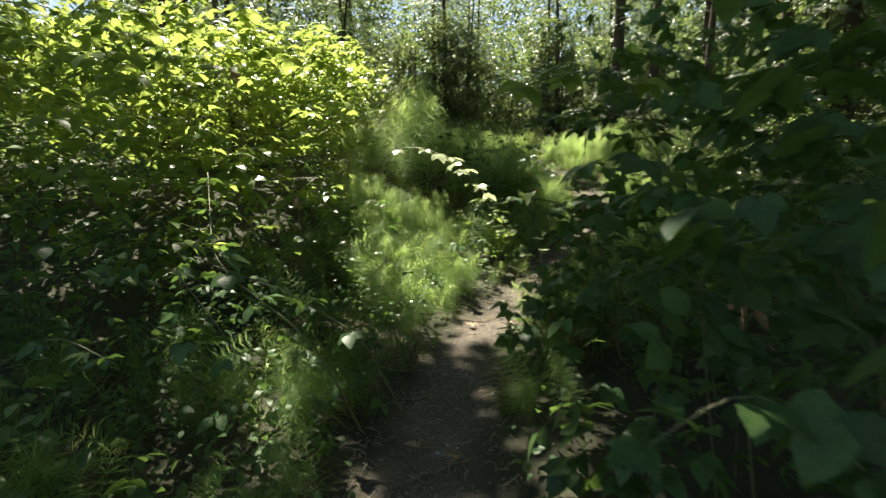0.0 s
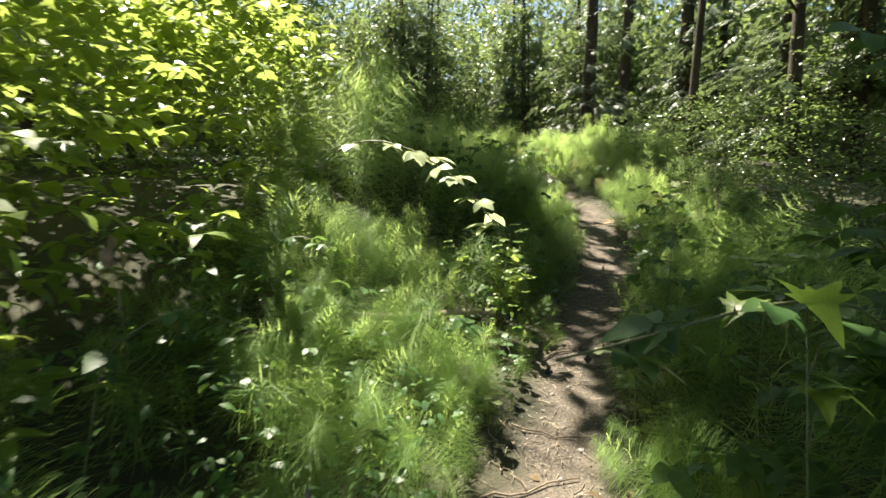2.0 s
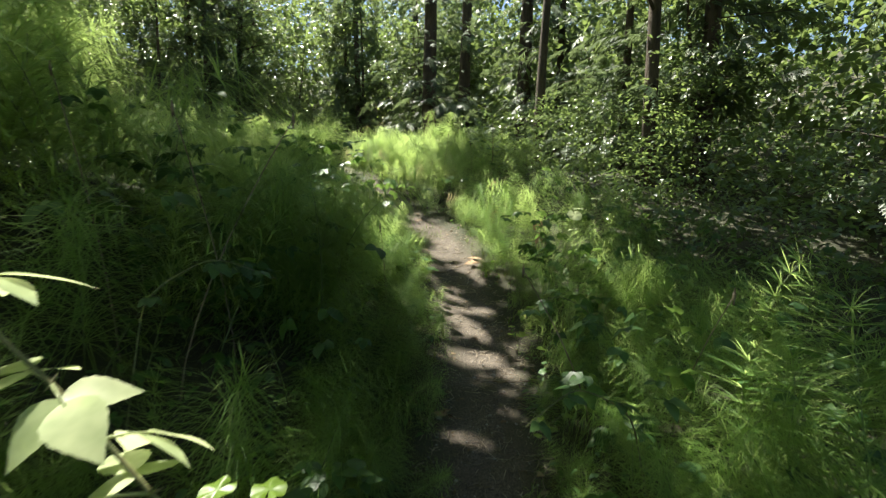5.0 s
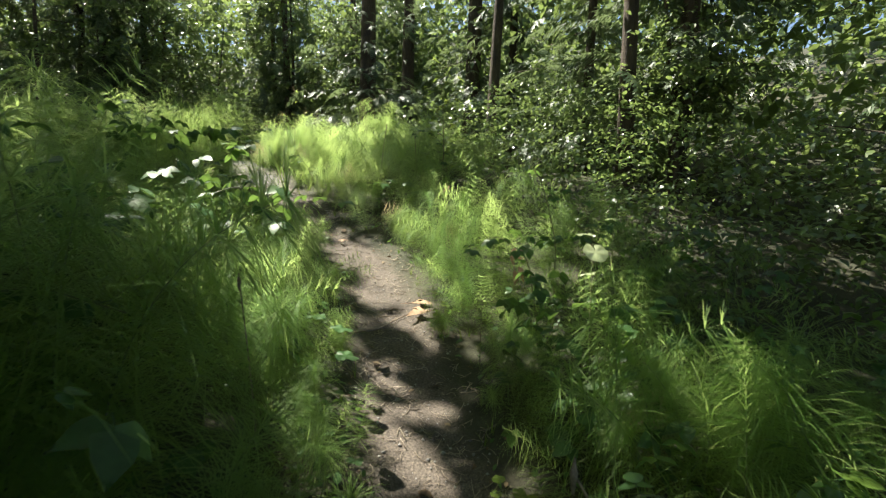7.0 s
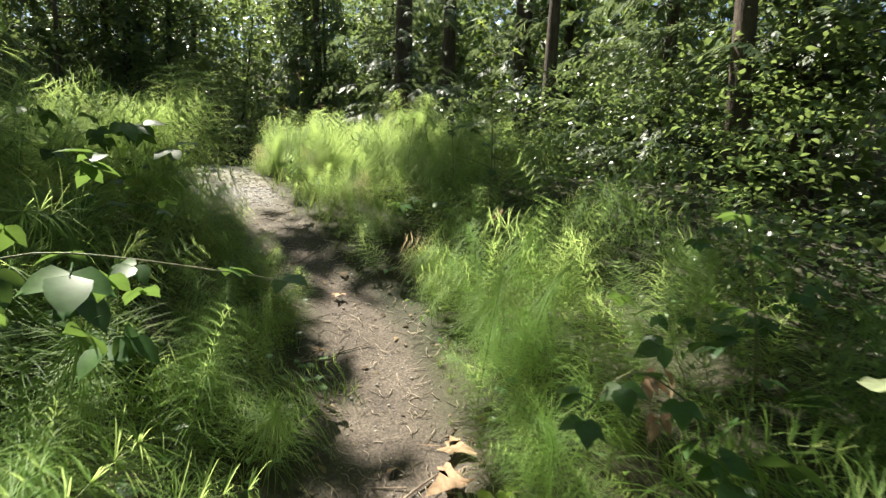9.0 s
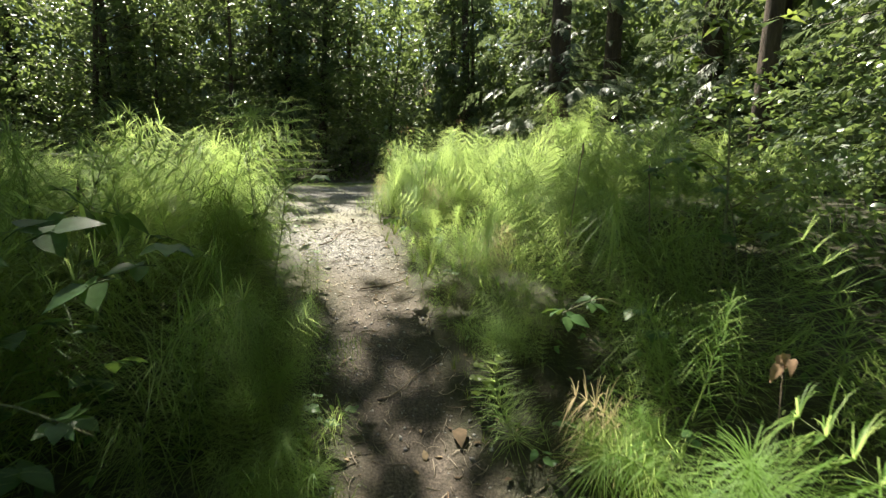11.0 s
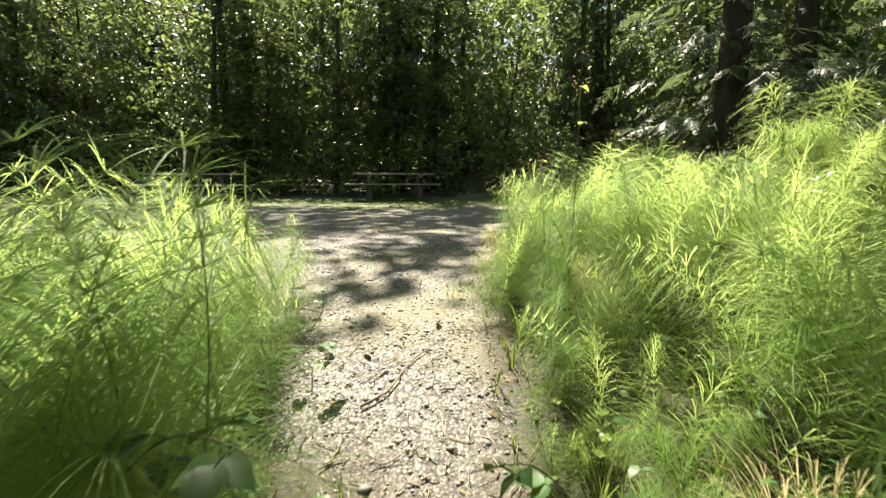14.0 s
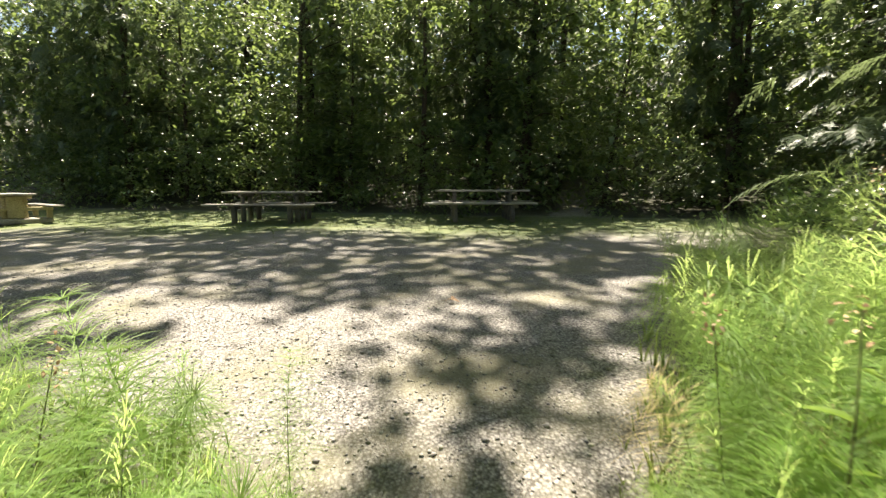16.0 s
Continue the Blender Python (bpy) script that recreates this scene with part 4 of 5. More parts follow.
bramble([(-0.5, 2.9, 0.1), (-0.75, 2.7, 0.8), (-1.17, 2.42, 1.28), (-1.4, 2.9, 1.5), (-1.67, 3.46, 1.78)], [0.45, 0.55, 0.6, 0.66, 0.72, 0.8, 0.86, 0.93, 0.99], 2,
        "bent bramble cane with toothed light green leaves", 1.2, 0, 0.007)
bramble([(-0.25, 3.1, 0.12), (-0.5, 2.9, 0.75), (-0.85, 2.6, 1.1), (-1.17, 2.42, 1.28)], [0.3, 0.5, 0.7, 0.85], 3, "pale bramble cane bending low beside the trail", 1.1, 0, 0.006)
bramble([(1.5, 3.9, 0.2), (1.25, 3.88, 1.1), (0.95, 3.82, 1.58), (0.55, 3.72, 1.6), (0.27, 3.69, 1.53), (0.1, 3.74, 1.47)], [0.55, 0.65, 0.74, 0.82, 0.9, 0.99], 4, "bramble cane with broad leaves reaching over the trail", 1.15, 1, 0.007, 2)
bramble([(1.9, 3.2, 0.2), (1.6, 3.1, 1.5), (1.15, 2.95, 2.1), (0.75, 2.85, 2.15), (0.5, 2.8, 2.0)], [0.4, 0.5, 0.6, 0.7, 0.8, 0.9, 0.99], 5, "high bramble cane with hanging dark leaves and black berries", 1.2, 1, 0.007, 5)
# leaf kind 3: bush green in place of light coming through bramble leaves
bramble([(1.35, 2.2, 0.1), (1.1, 2.1, 1.5), (0.75, 1.95, 2.12), (0.42, 1.82, 2.1), (0.2, 1.74, 1.98)], [0.55, 0.65, 0.73, 0.8, 0.87, 0.93, 0.99], 15, "high cane over the trail, light through its leaves put into a bright green", 1.25, 3, 0.006)
bramble([(1.6, 1.5, 0.1), (1.35, 1.45, 1.2), (1.05, 1.4, 1.55), (0.85, 1.4, 1.5)], [0.4, 0.5, 0.6, 0.7, 0.8, 0.9, 0.99], 16, "shaded cane with broad grey-green leaves", 1.25, 1, 0.006)
bramble([(2.2, 4.6, 0.3), (1.9, 4.5, 1.4), (1.4, 4.3, 1.75), (1.1, 4.2, 1.66)], [0.5, 0.62, 0.75, 0.88, 0.99], 6, "bramble cane with large shaded leaves", 1.1, 1, 0.007)
bramble([(2.3, 5.3, 0.35), (2.1, 5.4, 1.0), (1.8, 5.45, 1.2), (1.45, 5.5, 1.1)], [0.5, 0.66, 0.8, 0.92, 0.99], 7, "low bramble with broad blue-green leaves beside the trail", 1.25, 1, 0.006)
bramble([(1.7, 11.9, 1.1), (2.0, 11.98, 2.1), (2.4, 11.95, 2.33), (2.77, 11.92, 2.27), (3.28, 11.92, 2.16)], [0.35, 0.5, 0.6, 0.7, 0.8, 0.9, 0.99], 8, "slender bramble cane stretching towards the trail", 0.85, 0, 0.005)
bramble([(5.0, 11.3, 0.95), (4.8, 11.1, 1.9), (4.5, 11.0, 2.45), (4.35, 10.95, 2.5)], [0.4, 0.55, 0.7, 0.85, 0.99], 9, "upright bramble shoot with pale undersides to its leaves", 0.9, 0, 0.006)
bramble([(2.45, 15.5, 2.0), (2.72, 15.45, 2.65), (2.92, 15.39, 2.93), (3.12, 15.3, 3.1), (3.32, 15.2, 3.1)], [0.4, 0.55, 0.65, 0.75, 0.85, 0.93, 0.99], 10, "bramble sprig with glossy leaves at the mouth of the trail", 0.9, 0, 0.005)
bramble([(4.2, 15.85, 2.1), (3.98, 15.78, 2.6), (3.8, 15.72, 2.82), (3.64, 15.7, 2.78)], [0.7, 0.85, 0.99], 11, "bramble shoot with soft green leaves leaning over the trail", 0.9, 0, 0.005)
bramble([(5.9, 17.9, 2.6), (5.75, 17.82, 3.05), (5.5, 17.72, 3.16), (5.25, 17.76, 3.13)], [0.5, 0.65, 0.8, 0.9, 0.99], 12, "sunlit bramble shoot among bright horsetails", 1.1, 1, 0.006)
for j, (px, py, side, hi) in enumerate([(2.2, 7.6, 1, 0.8), (0.9, 8.6, -1, 0.9), (3.0, 8.8, 1, 0.8), (1.6, 10.0, -1, 0.9), (4.1, 11.0, 1, 1.0), (2.6, 13.3, -1, 0.8), (4.7, 14.2, 1, 0.7), (2.4, 14.9, -1, 0.8),
                                        (-1.0, 4.6, -1, 0.9), (-0.8, 5.8, -1, 0.8), (0.6, 0.9, 1, 1.2), (0.8, 1.8, 1, 1.3), (-1.2, 1.0, -1, 0.8), (-1.6, 1.9, -1, 0.9), (5.6, 11.8, 1, 1.1), (5.4, 14.6, 1, 1.3)]):
    z0 = float(land(px + 0.5 * side, py))
    bramble([(px + 0.5 * side, py, z0), (px + 0.4 * side, py + 0.1, z0 + hi * 0.8), (px + 0.1 * side, py + 0.15, z0 + hi), (px - 0.2 * side, py + 0.1, z0 + hi * 0.85)],
            [0.3, 0.45, 0.55, 0.65, 0.75, 0.85, 0.93, 0.99], 40 + j, "bramble cane with dark toothed leaves among the horsetails", 0.9, j % 2, 0.005)


# ---- a maple sapling in the undergrowth ----
MAPLE_LEAF = lobed_leaf(5, 0.16)
sapling = tagged(new("maple_sapling"), "thin maple sapling with bright yellow-green leaves", "sapling")
sapling.location = at(5.75, 14.7)
t = np.linspace(0, 1, 9)
line = np.stack([0.1 * np.sin(3 * t), 0.12 * np.sin(2 * t), 2.2 * t], 1)
part("trunk", tube(line, 0.014 * (1.1 - t), 6), CANE, sapling, "", True)
sap_leaves = []
for i in range(13):
    u = 0.3 + 0.7 * i / 12
    b = np.array([np.interp(u, t, line[:, j]) for j in range(3)])
    e = b + np.array([math.cos(2.4 * i), math.sin(2.4 * i), 0.35]) * 0.45 * (1.15 - 0.6 * u)
    part("twig", tube([b, (b + e) / 2 + [0, 0, 0.03], e], [0.006, 0.004, 0.002], 4), CANE, sapling, "", True)
    sap_leaves += [b + (e - b) * w for w in (0.5, 0.75, 1.0)]
sapling_leaf = tri_mesh("leaf", *MAPLE_LEAF, BUSH)
for i, p in enumerate(sap_leaves):
    lf = part("leaf", sapling_leaf, None, sapling)
    lf.matrix_basis = Matrix.Translation(p) @ Matrix.Rotation(2.1 * i, 4, "Z") @ Matrix.Rotation(-0.3, 4, "X")


# ---- broad single leaves and a round-leaved shrub ----
def disc_leaf(size, lobes=0.0, n=22):
    """A broad rounded leaf on the x-y plane, its stalk end at the origin, heart-shaped, toothed, with sunken veins."""
    a = np.linspace(-math.pi * 0.96, math.pi * 0.96, n)
    rr = (0.5 + 0.03 * np.cos(11 * a)) * (1 - 0.16 * np.exp(-((abs(a) - math.pi) / 0.35) ** 2)) * (1 + lobes * np.cos(3 * a)) + 0.05 * np.exp(-(a / 0.25) ** 2)
    inner = np.stack([0.5 * rr * np.sin(a), 0.45 + 0.5 * rr * np.cos(a), 0.03 * np.cos(5 * a)], 1)
    outer = np.stack([rr * np.sin(a), 0.45 + rr * np.cos(a), 0.05 * np.cos(5 * a) - 0.1 * rr * abs(np.cos(a)) + 0.03 * np.sin(3 * a)], 1)
    v = np.concatenate([[(0, 0.45, -0.02)], inner, outer]) * size
    f = [(0, 1 + i, 2 + i) for i in range(n - 1)]
    for i in range(n - 1):
        f += [(1 + i, n + 1 + i, n + 2 + i), (1 + i, n + 2 + i, 2 + i)]
    return v, np.array(f)


# the first two leaves carry the colour lightened for sun glare
BROAD = [tri_mesh("leaf", *disc_leaf(1.0, 0.0), GLARE_PALE, True), tri_mesh("leaf", *disc_leaf(1.0, 0.13), GLARE_PALE, True), tri_mesh("leaf", *disc_leaf(1.0, 0.13), BRAMBLE, True), tri_mesh("leaf", *disc_leaf(1.0, 0.0), BUSH, True), tri_mesh("leaf", *lobed_leaf(5, 1.0), BUSH)]


def broad_plant(foot, leaves, label, kind):
    """A thin upright stem with a few broad leaves. leaves: (x, y, z, size, turn, tilt) in the world."""
    top = tagged(new("broadleaf_seedling"), label, "broad-leaved plant", "broad-leaved plants by the trail")
    base = at(*foot, -0.02)
    top.location = base
    tip = Vector(leaves[0][:3]) - base
    line = [Vector((0, 0, 0)), tip * 0.5 + Vector((0.02, 0.03, 0.02)), tip * 0.93]
    part("stem", tube([p[:] for p in line], [0.004, 0.0035, 0.002], 6), CANE, top, "", True)
    for x, y, z, size, turn, tilt in leaves:
        p = Vector((x, y, z)) - base
        root = tip * min(0.93, max(0.3, p.z / tip.z - 0.08))
        part("stalk", tube([root[:], ((root + p) / 2 + Vector((0, 0, 0.012)))[:], p[:]], [0.0022, 0.0018, 0.0014], 5), CANE, top)
        lf = part("leaf", BROAD[kind], None, top)
        lf.matrix_basis = Matrix.Translation(p) @ Matrix.Rotation(turn, 4, "Z") @ Matrix.Rotation(tilt, 4, "X") @ Matrix.Diagonal((size, size, size, 1))


broad_plant((4.3, 10.2), [(4.2, 10.16, 2.0, 0.15, 2.7, -0.7), (4.3, 10.22, 1.8, 0.1, 0.4, -0.2)], "seedling with one large pale round leaf among horsetails", 0)
broad_plant((4.9, 10.6), [(4.84, 10.54, 2.12, 0.11, 2.2, 0.1), (4.95, 10.5, 2.05, 0.12, 4.2, -0.1), (4.75, 10.66, 2.0, 0.12, 1.0, 0.0)], "pale seedling rising above the horsetails, sun glare in its leaf colour", 1)
broad_plant((1.15, 5.3), [(1.04, 5.21, 1.13, 0.11, 2.8, 0.3), (1.15, 5.3, 1.0, 0.12, 0.6, 0.0), (0.95, 5.3, 0.95, 0.1, 1.8, -0.1)], "pale lobed leaf on a thin stem beside the trail", 1)
broad_plant((1.9, 5.3), [(1.8, 5.21, 1.43, 0.13, 2.4, 0.25), (1.72, 5.25, 1.47, 0.11, 1.4, 0.1), (1.92, 5.24, 1.49, 0.12, 4.4, 0.0)], "round grey-green leaves on a stem in shade", 0)
broad_plant((0.95, 3.85), [(0.64, 3.7, 1.64, 0.17, 3.0, -0.6), (0.54, 3.74, 1.6, 0.12, 2.0, -0.4), (0.76, 3.76, 1.52, 0.14, 4.0, -0.5), (0.82, 3.82, 1.35, 0.13, 2.6, -0.4)], "soft lobed green leaves hanging over the trail edge", 4)
broad_plant((2.6, 11.05), [(2.81, 10.97, 1.44, 0.14, 4.6, -0.2), (2.7, 11.02, 1.52, 0.12, 3.6, 0.0), (2.72, 10.6, 1.4, 0.13, 4.2, -0.2)], "lobed green leaves at the foot of the bank", 2)
broad_plant((3.98, 11.0), [(3.94, 10.94, 1.5, 0.075, 2.6, 0.0), (3.86, 10.98, 1.46, 0.07, 1.4, 0.0), (4.02, 10.96, 1.47, 0.075, 4.0, 0.0), (3.95, 11.06, 1.42, 0.07, 0.2, 0.0), (3.9, 10.9, 1.4, 0.065, 2.0, 0.0)], "clover-like round leaves at the trail edge", 3)
broad_plant((0.22, 5.66), [(0.29, 5.6, 0.55, 0.06, 4.4, 0.0), (0.22, 5.64, 0.57, 0.055, 1.2, 0.0), (0.36, 5.58, 0.53, 0.06, 3.6, 0.0), (0.16, 5.68, 0.54, 0.06, 2.0, 0.0)], "small pale leaves low at the trail edge, sun glare in their colour", 0)
for j in range(34):
    rj = random.Random(300 + j)
    py = 4.4 + 13.0 * j / 33 + rj.uniform(-0.2, 0.2)
    sgn = -1 if j % 2 else 1
    px = float(trail_x(py)) + sgn * (float(trail_half(py)) + rj.uniform(0.1, 0.4))
    g = float(land(px, py))
    broad_plant((px, py), [(px + rj.uniform(-0.14, 0.14), py + rj.uniform(-0.14, 0.14), g + rj.uniform(0.1, 0.28), rj.uniform(0.05, 0.085), rj.uniform(0, 6.28), rj.uniform(-0.3, 0.2)) for _ in range(6)],
                "low broad-leaved seedling at the trail edge", (2, 2, 3, 2)[j % 4])

shrub = tagged(new("snowberry_shrub"), "leafy shrub with round bright green leaves above the log", "shrub")
shrub.location = at(0.62, 7.2)
rs = random.Random(77)
for i in range(9):
    a, h = rs.uniform(0, 6.28), rs.uniform(0.55, 0.95)
    foot = Vector((0.12 * math.cos(a), 0.12 * math.sin(a), 0))
    end = Vector((0.42 * math.cos(a), 0.36 * math.sin(a), h * 0.85)) if i else Vector((0.16, -0.2, 0.98))
    part("stem", tube([foot[:], ((foot + end) / 2 + Vector((0.02, 0, 0.05)))[:], end[:]], [0.006, 0.0045, 0.002], 5), CANE, shrub, "", True)
    for k in range(11):
        p = foot.lerp(end, 0.3 + 0.07 * k) + Vector((rs.gauss(0, 0.03), rs.gauss(0, 0.03), 0.03))
        lf = part("leaf", BROAD[3], None, shrub)
        sz = rs.uniform(0.08, 0.125)
        lf.matrix_basis = Matrix.Translation(p) @ Matrix.Rotation(rs.uniform(0, 6.28), 4, "Z") @ Matrix.Rotation(rs.uniform(-0.9, 0.3), 4, "X") @ Matrix.Diagonal((sz * 0.85, sz, sz, 1))


def flower_weed(px, py, hi, seed):
    """A tall weed with narrow leaves and a small tan seed cluster."""
    rw = np.random.default_rng(seed)
    top = tagged(new("tall_weed"), "tall thin weed with narrow leaves gone to seed", "weed", "tall weeds at the trail mouth")
    top.location = at(px, py, -0.02)
    u = np.linspace(0, 1, 8)
    line = np.stack([0.06 * np.sin(2 * u + seed), 0.05 * np.sin(3 * u + seed), hi * u], 1)
    part("stem", tube(line, 0.005 * (1.1 - 0.7 * u), 6), CANE, top, "", True)
    for k in range(9):
        b = line[2 + k % 6]
        part("leaf", scatter(*leaf_blade(1, 0.3, 4, 0.05, 0.3, 0.4), [b], turns([2.4 * k], [0.3]), [rw.uniform(0.07, 0.14)]), BUSH, top)
    c = line[-1] + rw.normal(0, 1, (26, 3)) * [0.03, 0.03, 0.05]
    part("seed_head", scatter(*LEAF4, c, turns(rw.uniform(0, 6.28, 26), rw.normal(0, 0.8, 26)), rw.uniform(0.015, 0.03, 26)), DEAD, top, "tan papery seed cluster")


for j, (px, py, hi) in enumerate([(4.15, 17.5, 1.5), (4.0, 17.75, 1.05), (3.85, 18.2, 0.8), (5.0, 19.6, 1.2), (1.6, 17.5, 0.75), (6.1, 21.0, 1.2)]):
    flower_weed(px, py, hi, j)


# ---- picnic tables ----
def box(size, centre, bevel=0.008):
    """A bevelled plank."""
    bm = bmesh.new()
    bmesh.ops.create_cube(bm, size=1, matrix=Matrix.Translation(centre) @ Matrix.Diagonal((*size, 1)))
    bmesh.ops.bevel(bm, geom=bm.edges[:], offset=bevel, segments=1, affect="EDGES")
    bmesh.ops.triangulate(bm, faces=bm.faces[:])
    bm.verts.index_update()
    v = np.array([p.co[:] for p in bm.verts])
    f = np.array([[p.index for p in face.verts] for face in bm.faces])
    bm.free()
    return v, f


def picnic_table(label, support, length=2.3, slab=False):
    """Plank top and benches on two cast pedestals with arms."""
    top = tagged(new("picnic_table"), label, "picnic table", "picnic tables on the clearing")
    for i in range(5):
        part("top_plank", box((length, 0.14, 0.045), (0.004 * (i % 2), -0.3 + 0.15 * i, 0.735)), PLANK, top)
    for sgn in (-1, 1):
        for i in range(2):
            part("bench_plank", box((length + 0.35, 0.135, 0.045), (0.08 * sgn, sgn * (0.62 + 0.145 * i), 0.44)), PLANK, top)
    for sgn in (-1, 1):
        x0 = sgn * 0.68
        for s2 in (-1, 1):
            part("leg", join([box((0.09, 0.11, 0.70), (x0, s2 * 0.2, 0.35), 0.012)]), support, top)
            part("bench_leg", box((0.1, 0.12, 0.42), (x0, s2 * 0.69, 0.21), 0.012), support, top)
        part("top_bearer", box((0.09, 0.72, 0.08), (x0, 0, 0.672), 0.012), support, top)
        part("bench_bearer", box((0.08, 1.5, 0.09), (x0 + 0.088 * sgn, 0, 0.37), 0.012), support, top)
        part("brace", tube([(x0 - sgn * 0.03, 0, 0.36), (x0 - sgn * 0.2, 0, 0.5), (x0 - sgn * 0.36, 0, 0.71)], [0.02, 0.018, 0.018], 6), support, top)
    if slab:
        for sgn in (-1, 1):
            part("base_slab", box((0.55, 1.35, 0.13), (sgn * 0.68, 0, 0.065), 0.02), CONCRETE, top)
            part("pedestal", box((0.3, 0.34, 0.56), (sgn * 0.68, 0, 0.41), 0.03), support, top)
    return top


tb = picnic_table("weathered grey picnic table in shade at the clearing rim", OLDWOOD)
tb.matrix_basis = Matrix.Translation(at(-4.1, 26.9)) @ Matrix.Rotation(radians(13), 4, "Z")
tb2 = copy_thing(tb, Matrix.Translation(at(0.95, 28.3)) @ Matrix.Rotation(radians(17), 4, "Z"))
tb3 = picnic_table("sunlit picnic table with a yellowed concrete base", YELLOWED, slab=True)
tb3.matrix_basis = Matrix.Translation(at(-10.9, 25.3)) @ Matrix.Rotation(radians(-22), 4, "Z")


# ---- a fallen log, sticks, dead leaves ----
log = tagged(new("fallen_log"), "pale barkless fallen branch lying in the horsetails", "log")
line = curve_through([(-0.62, 6.5, 0.82), (-0.12, 6.72, 0.77), (0.25, 6.98, 0.72), (0.55, 7.2, 0.67), (0.82, 7.42, 0.60)], 14)
log.location = line[0]
ring = 0.045 + 0.006 * np.sin(np.arange(14) * 1.7)
part("stem", tube(line - line[0], ring, 10), DEADWOOD, log, "", True)
stub = line[9] - line[0]
part("stub", tube([stub, stub + [-0.02, 0.03, 0.1], stub + [-0.05, 0.02, 0.17]], [0.022, 0.018, 0.012], 6), DEADWOOD, log)


def stick(a, b, girth, seed):
    r = random.Random(seed)
    top = tagged(new("stick"), "thin dry stick lying across the trail", "stick", "sticks on the trail")
    pts = []
    for i in range(6):
        u = i / 5
        px, py = a[0] + (b[0] - a[0]) * u + r.gauss(0, 0.02), a[1] + (b[1] - a[1]) * u + r.gauss(0, 0.02)
        pts.append(np.array(at(px, py, girth * 1.5 + r.uniform(0, 0.012))))
    top.location = pts[0]
    part("stem", tube([p - pts[0] for p in pts], girth * np.linspace(1.1, 0.6, 6), 6), TWIG, top, "", True)
    m = pts[3] - pts[0]
    part("side_twig", tube([m, m + [r.uniform(-0.1, 0.1), 0.08, 0.015], m + [r.uniform(-0.15, 0.15), 0.16, 0.02]], [girth * 0.6, girth * 0.5, girth * 0.3], 5), TWIG, top)


for i, (a, b, g) in enumerate([((1.0, 6.7), (1.75, 7.1), 0.009), ((3.2, 11.7), (3.9, 12.0), 0.008), ((0.1, 5.0), (0.7, 5.15), 0.007), ((-0.3, 3.3), (0.15, 3.6), 0.007), ((3.4, 13.0), (3.9, 13.2), 0.006),
                               ((3.1, 16.7), (3.35, 17.2), 0.006), ((2.7, 9.4), (3.2, 9.2), 0.006), ((1.9, 8.0), (2.3, 7.8), 0.007), ((3.6, 14.6), (4.0, 14.9), 0.006), ((3.5, 15.9), (3.9, 16.1), 0.007),
                               ((-0.2, 2.4), (0.2, 2.6), 0.006), ((0.5, 5.6), (0.9, 5.5), 0.006)]):
    stick(a, b, g, i)


def dead_leaf(px, py, size, seed, label):
    top = tagged(new("dead_leaf"), label, "dead leaf", "dead leaves on the trail")
    v, f = lobed_leaf(5, size)
    v = v.copy()
    v[:, 2] += 0.35 * size * np.sin(v[:, 0] / size * 4 + seed) ** 2 * 0.5 + 0.02
    me = tri_mesh("blade", v, f, DEAD)
    part("blade", me, None, top)
    part("stalk", tube([(0, 0, 0.02), (0.01, -0.4 * size, 0.012), (0.03, -0.7 * size, 0.01)], [0.0025, 0.002, 0.0015], 4), DEAD, top)
    top.matrix_basis = Matrix.Translation(at(px, py, 0.012)) @ Matrix.Rotation(seed * 1.9, 4, "Z")


dead_leaf(3.98, 11.9, 0.24, 1, "large curled pale brown maple leaf on the trail")
dead_leaf(4.0, 12.12, 0.2, 2, "curled tan maple leaf on the trail edge")
for i, (px, py) in enumerate([(0.05, 2.55), (-0.12, 2.7), (0.3, 4.9), (3.55, 13.1), (2.2, 8.9), (3.9, 13.9), (2.2, 20.6), (1.4, 7.3)]):
    dead_leaf(px, py, 0.11 + 0.02 * (i % 3), 3 + i, "small brown dead leaf on the soil")


def dead_frond(px, py, up, size, seed):
    """A withered brown leaf cluster hanging among the green."""
    top = tagged(new("withered_leaf"), "withered rust-brown leaf caught among green plants", "dead leaf", "withered leaves")
    r = np.random.default_rng(seed)
    k = 5
    for _ in range(k):
        part("blade", scatter(*leaf_blade(1, 0.5, 4, 0, 0.5, 0.5), r.normal(0, 0.03, (1, 3)), turns(r.uniform(0, 6.28, 1), r.normal(-0.9, 0.4, 1), r.normal(0, 0.5, 1)), size * r.uniform(0.7, 1.2, 1)), DEAD, top)
    part("stalk", tube([(0, 0, 0), (0.02, 0.01, -up * 0.5), (0.03, 0.0, -up)], [0.003, 0.003, 0.003], 4), TWIG, top)
    top.location = at(px, py, up)


for i, (px, py, up, s) in enumerate([(4.6, 11.4, 0.7, 0.1), (4.62, 11.36, 0.5, 0.09), (-2.26, 5.45, 1.9, 0.12), (1.3, 3.9, 1.2, 0.1), (1.15, 3.8, 1.35, 0.12), (-1.5, 5.0, 1.0, 0.1), (1.4, 2.2, 1.0, 0.09), (5.2, 13.6, 0.8, 0.08)]):
    dead_frond(px, py, up, s, i)


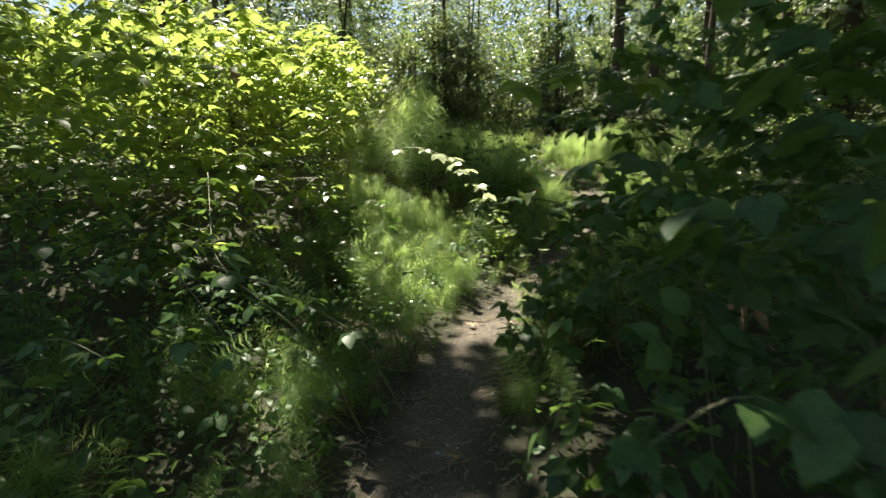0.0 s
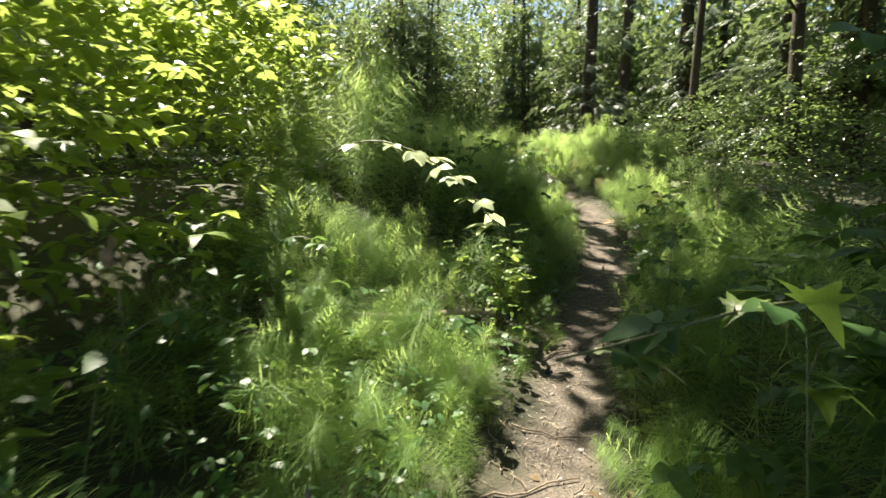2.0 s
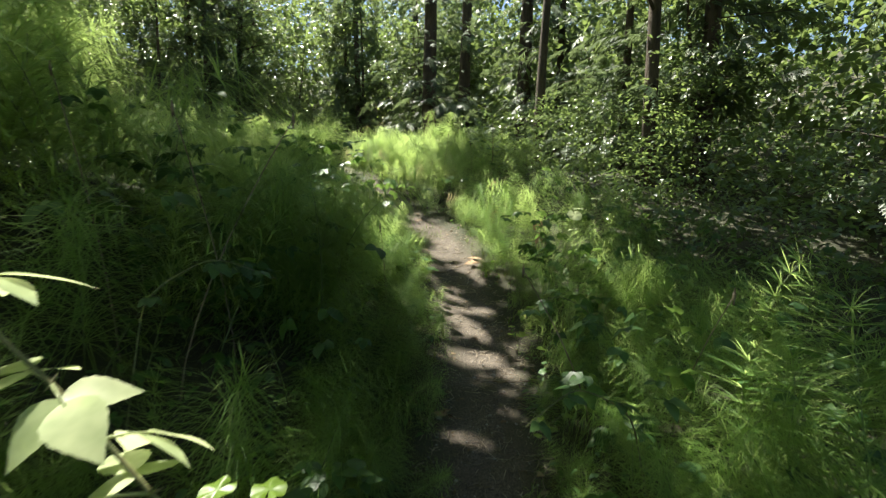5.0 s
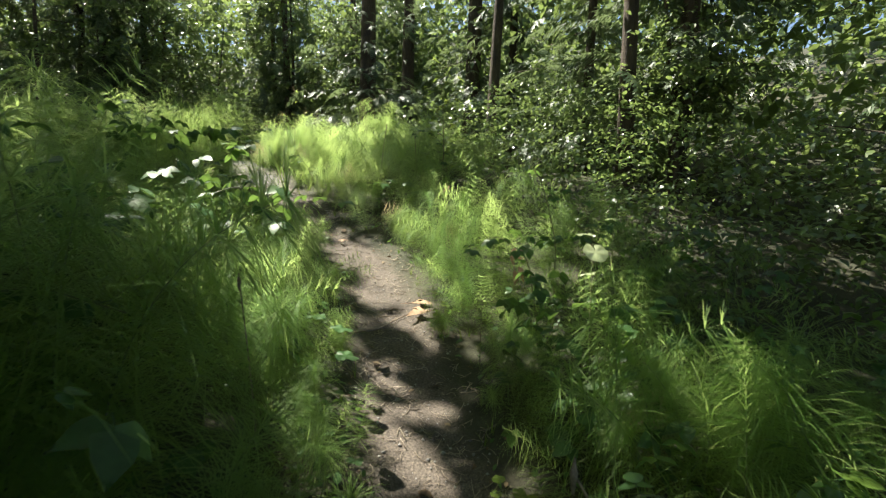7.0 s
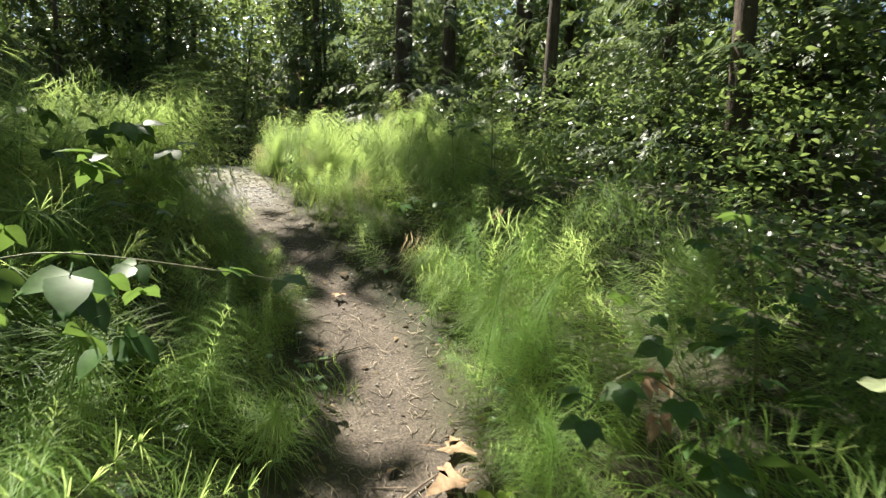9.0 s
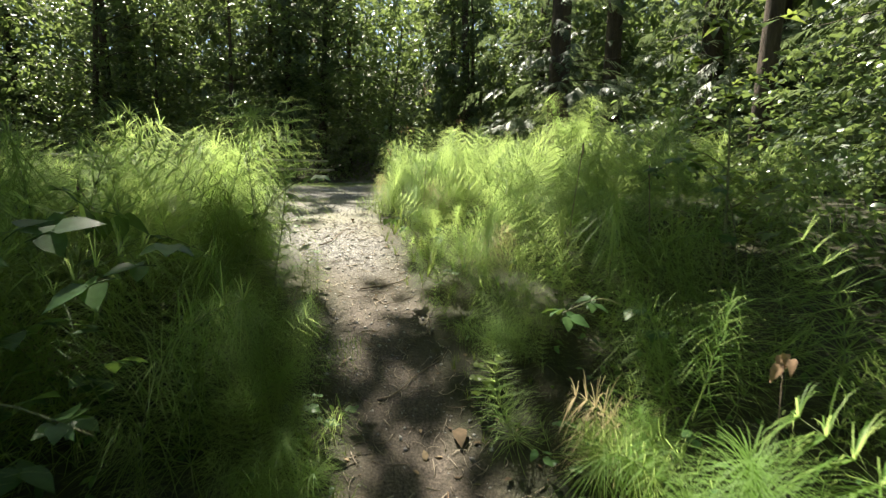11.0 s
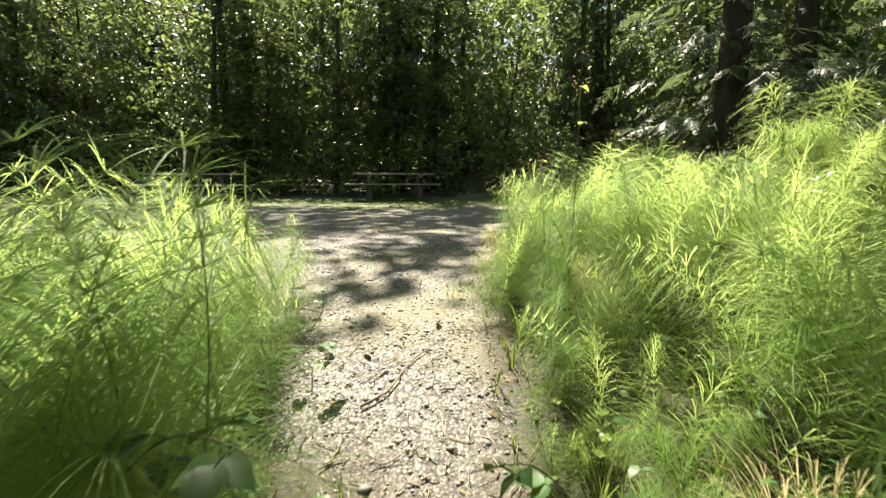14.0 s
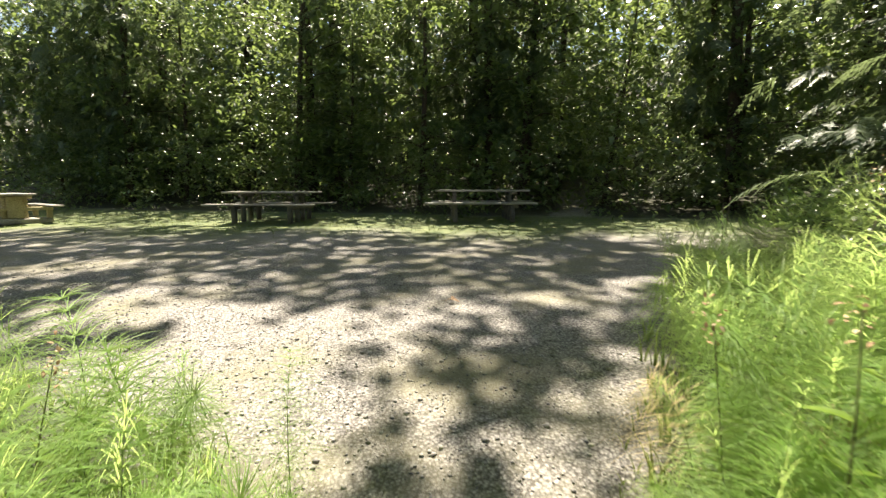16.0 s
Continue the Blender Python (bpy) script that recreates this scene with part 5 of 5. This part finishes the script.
def dry_stalk(px, py, hi, lean, seed):
    top = tagged(new("dry_stalk"), "bare pale dead stalk standing in the horsetails", "stalk", "dead stalks")
    top.location = at(px, py, -0.02)
    u = np.linspace(0, 1, 8)
    a = seed * 2.1
    part("stem", tube(np.stack([np.cos(a) * lean * hi * u ** 1.5, np.sin(a) * lean * hi * u ** 1.5, hi * u], 1), 0.006 * (1.1 - 0.6 * u), 6), TWIG, top, "", True)
    tip = np.array([np.cos(a) * lean * hi, np.sin(a) * lean * hi, hi])
    part("seed_head", join([tube([tip - [0, 0, 0.05], tip, tip + [0, 0, 0.04]], [0.004, 0.01, 0.002], 6)]), TWIG, top)


r = random.Random(9)
for i, (px, py, hi, le) in enumerate([(1.05, 2.3, 1.1, 0.05), (1.7, 6.3, 0.8, 0.5), (2.3, 7.0, 1.0, 0.45), (2.6, 6.6, 1.1, 0.5), (3.0, 8.4, 1.05, 0.5), (3.5, 8.2, 1.1, 0.55), (0.6, 9.0, 1.6, 0.4), (0.3, 9.2, 1.7, 0.4),
                                      (0.9, 9.4, 1.6, 0.35), (5.1, 15.6, 1.2, 0.1), (5.6, 15.2, 1.1, 0.05), (2.0, 15.5, 0.9, 0.4), (5.2, 20.4, 1.3, 0.2), (5.9, 20.9, 1.2, 0.15), (4.6, 21.2, 0.9, 0.1), (4.8, 22.0, 0.9, 0.05),
                                      (2.3, 10.6, 0.9, 0.1), (-1.2, 3.0, 1.0, 0.5), (-1.0, 3.8, 0.9, 0.6), (1.6, 3.3, 1.0, 0.6)]):
    dry_stalk(px, py, hi, le, i)


# ---- litter, stones, grass ----
def strew(n, box4, keep, name, label, category, mat, lo, hi, wide, up=0.012):
    x, y = spots(n, *box4, keep)
    s = np.linspace(-0.5, 0.5, 4)
    out = []
    for k in range(len(x)):
        a, l = rng.uniform(0, 6.28), rng.uniform(lo, hi)
        c = rng.normal(0, 0.15) * l
        p = np.stack([x[k] + np.cos(a) * l * s - np.sin(a) * c * s ** 2 * 4, y[k] + np.sin(a) * l * s + np.cos(a) * c * s ** 2 * 4, 0 * s], 1)
        p[:, 2] = land(p[:, 0], p[:, 1]) + up * rng.uniform(0.4, 1.4)
        out.append(tube(p, wide * rng.uniform(0.6, 1.4), 3))
    return stuff(name, join(out), mat, label, category)


strew(14000, (-0.6, 4.6, 1.5, 17.5), lambda x, y: (abs(x - trail_x(y)) < 0.48) * 1.0, "twig_litter", "dry straw and broken twigs strewn on the soil", "twigs", STRAW, 0.02, 0.12, 0.0024)
x, y = spots(5200, -0.8, 4.8, 1.0, 18, lambda a, b: (abs(a - trail_x(b)) < 0.55) * (0.25 + 0.75 * smooth(0.15, 0.4, abs(a - trail_x(b)))) * (1 - 0.6 * smooth(14, 17, b)))
k = len(x)
stuff("leaf_litter", scatter(*LEAF4, np.stack([x, y, land(x, y) + 0.006], 1), turns(rng.uniform(0, 6.28, k), rng.normal(0.1, 0.25, k), rng.normal(0, 0.25, k)), 0.035 * rng.lognormal(0, 0.4, k)), LITTER,
      "small dry brown leaf scraps on the soil", "leaf litter")
STONE = (np.array([(1, 0.1, 0), (-0.9, 0, 0.1), (0, 0.8, -0.1), (0.1, -0.9, 0), (0.1, 0, 0.6), (0, 0, -0.5)], float),
         np.array([(0, 2, 4), (2, 1, 4), (1, 3, 4), (3, 0, 4), (2, 0, 5), (1, 2, 5), (3, 1, 5), (0, 3, 5)]))
x, y = spots(34000, -3.5, 5.0, 14.0, 23.5, lambda a, b: np.maximum(in_clearing(a, b), (abs(a - trail_x(b)) < 0.42) * smooth(13.5, 16.5, b)) * (1 - 0.75 * smooth(18.5, 22.5, b)))
k = len(x)
stuff("gravel_stones", scatter(*STONE, np.stack([x, y, land(x, y) + 0.002], 1), turns(rng.uniform(0, 6.28, k), rng.normal(0, 0.4, k), rng.normal(0, 0.4, k)), 0.0085 * rng.lognormal(0, 0.42, k)), PEBBLE,
      "loose grey crushed stone on the clearing", "gravel")
x, y = spots(15000, -0.6, 4.6, 1.5, 17.5, lambda a, b: (abs(a - trail_x(b)) < 0.42) * 1.0)
k = len(x)
stuff("soil_crumbs", scatter(*STONE, np.stack([x, y, land(x, y) + 0.001], 1), turns(rng.uniform(0, 6.28, k), rng.normal(0, 0.4, k)), 0.006 * rng.lognormal(0, 0.55, k)), PEBBLE, "small stones and crumbs on the soil trail", "stones")
BLADES = []
for i in range(4):
    rr = np.random.default_rng(i)
    made = []
    for j in range(7):
        a, l = rr.uniform(0, 6.28), rr.uniform(0.6, 1.1)
        s = np.linspace(0, 1, 4)
        made.append(ribbon(np.stack([np.cos(a) * (0.05 + l * 0.5 * s ** 2), np.sin(a) * (0.05 + l * 0.5 * s ** 2), l * (s - 0.25 * s ** 2)], 1), 0.022 * (1.05 - s)))
    BLADES.append(join(made))


def turf(n, box4, keep, size, label):
    x, y = spots(n, *box4, keep)
    out = []
    for i, b in enumerate(BLADES):
        a, c = x[i::4], y[i::4]
        out.append(scatter(*b, np.stack([a, c, land(a, c) - 0.01], 1), turns(rng.uniform(0, 6.28, len(a))), size * rng.uniform(0.5, 1.3, len(a))))
    stuff("grass", join(out), GRASS, label, "grass")


turf(5200, (-14, 9, 23.5, 29.5), lambda x, y: in_clearing(x, y) * smooth(23.4, 26.6, y - 0.16 * x + 0.5 * np.sin(x)) , 0.09, "short green grass along the far rim of the clearing")
turf(700, (-8, 4, 19.5, 25), lambda x, y: in_clearing(x, y) * smooth(0.55, 0.7, clump_noise(x, y, 0.7, 4.0)), 0.05, "sparse dry grass tufts growing through the gravel")
turf(2400, (-0.5, 4.8, 3, 19.5), lambda x, y: (in_clearing(x, y) < 0.6) * (abs(x - trail_x(y)) > 0.34) * (abs(x - trail_x(y)) < 0.8), 0.14, "thin grass at the trail edges")
turf(900, (3.3, 6.2, 16, 24), lambda x, y: (in_clearing(x, y) < 0.7) * (x - rim_x(y) < 1.0) * (abs(x - trail_x(y)) > 0.5), 0.3, "long pale grass at the mouth of the trail")
turf(500, (-1.0, 2.8, 16.6, 18.8), lambda x, y: (in_clearing(x, y) < 0.7) * 1.0, 0.28, "long pale grass beside the gravel")
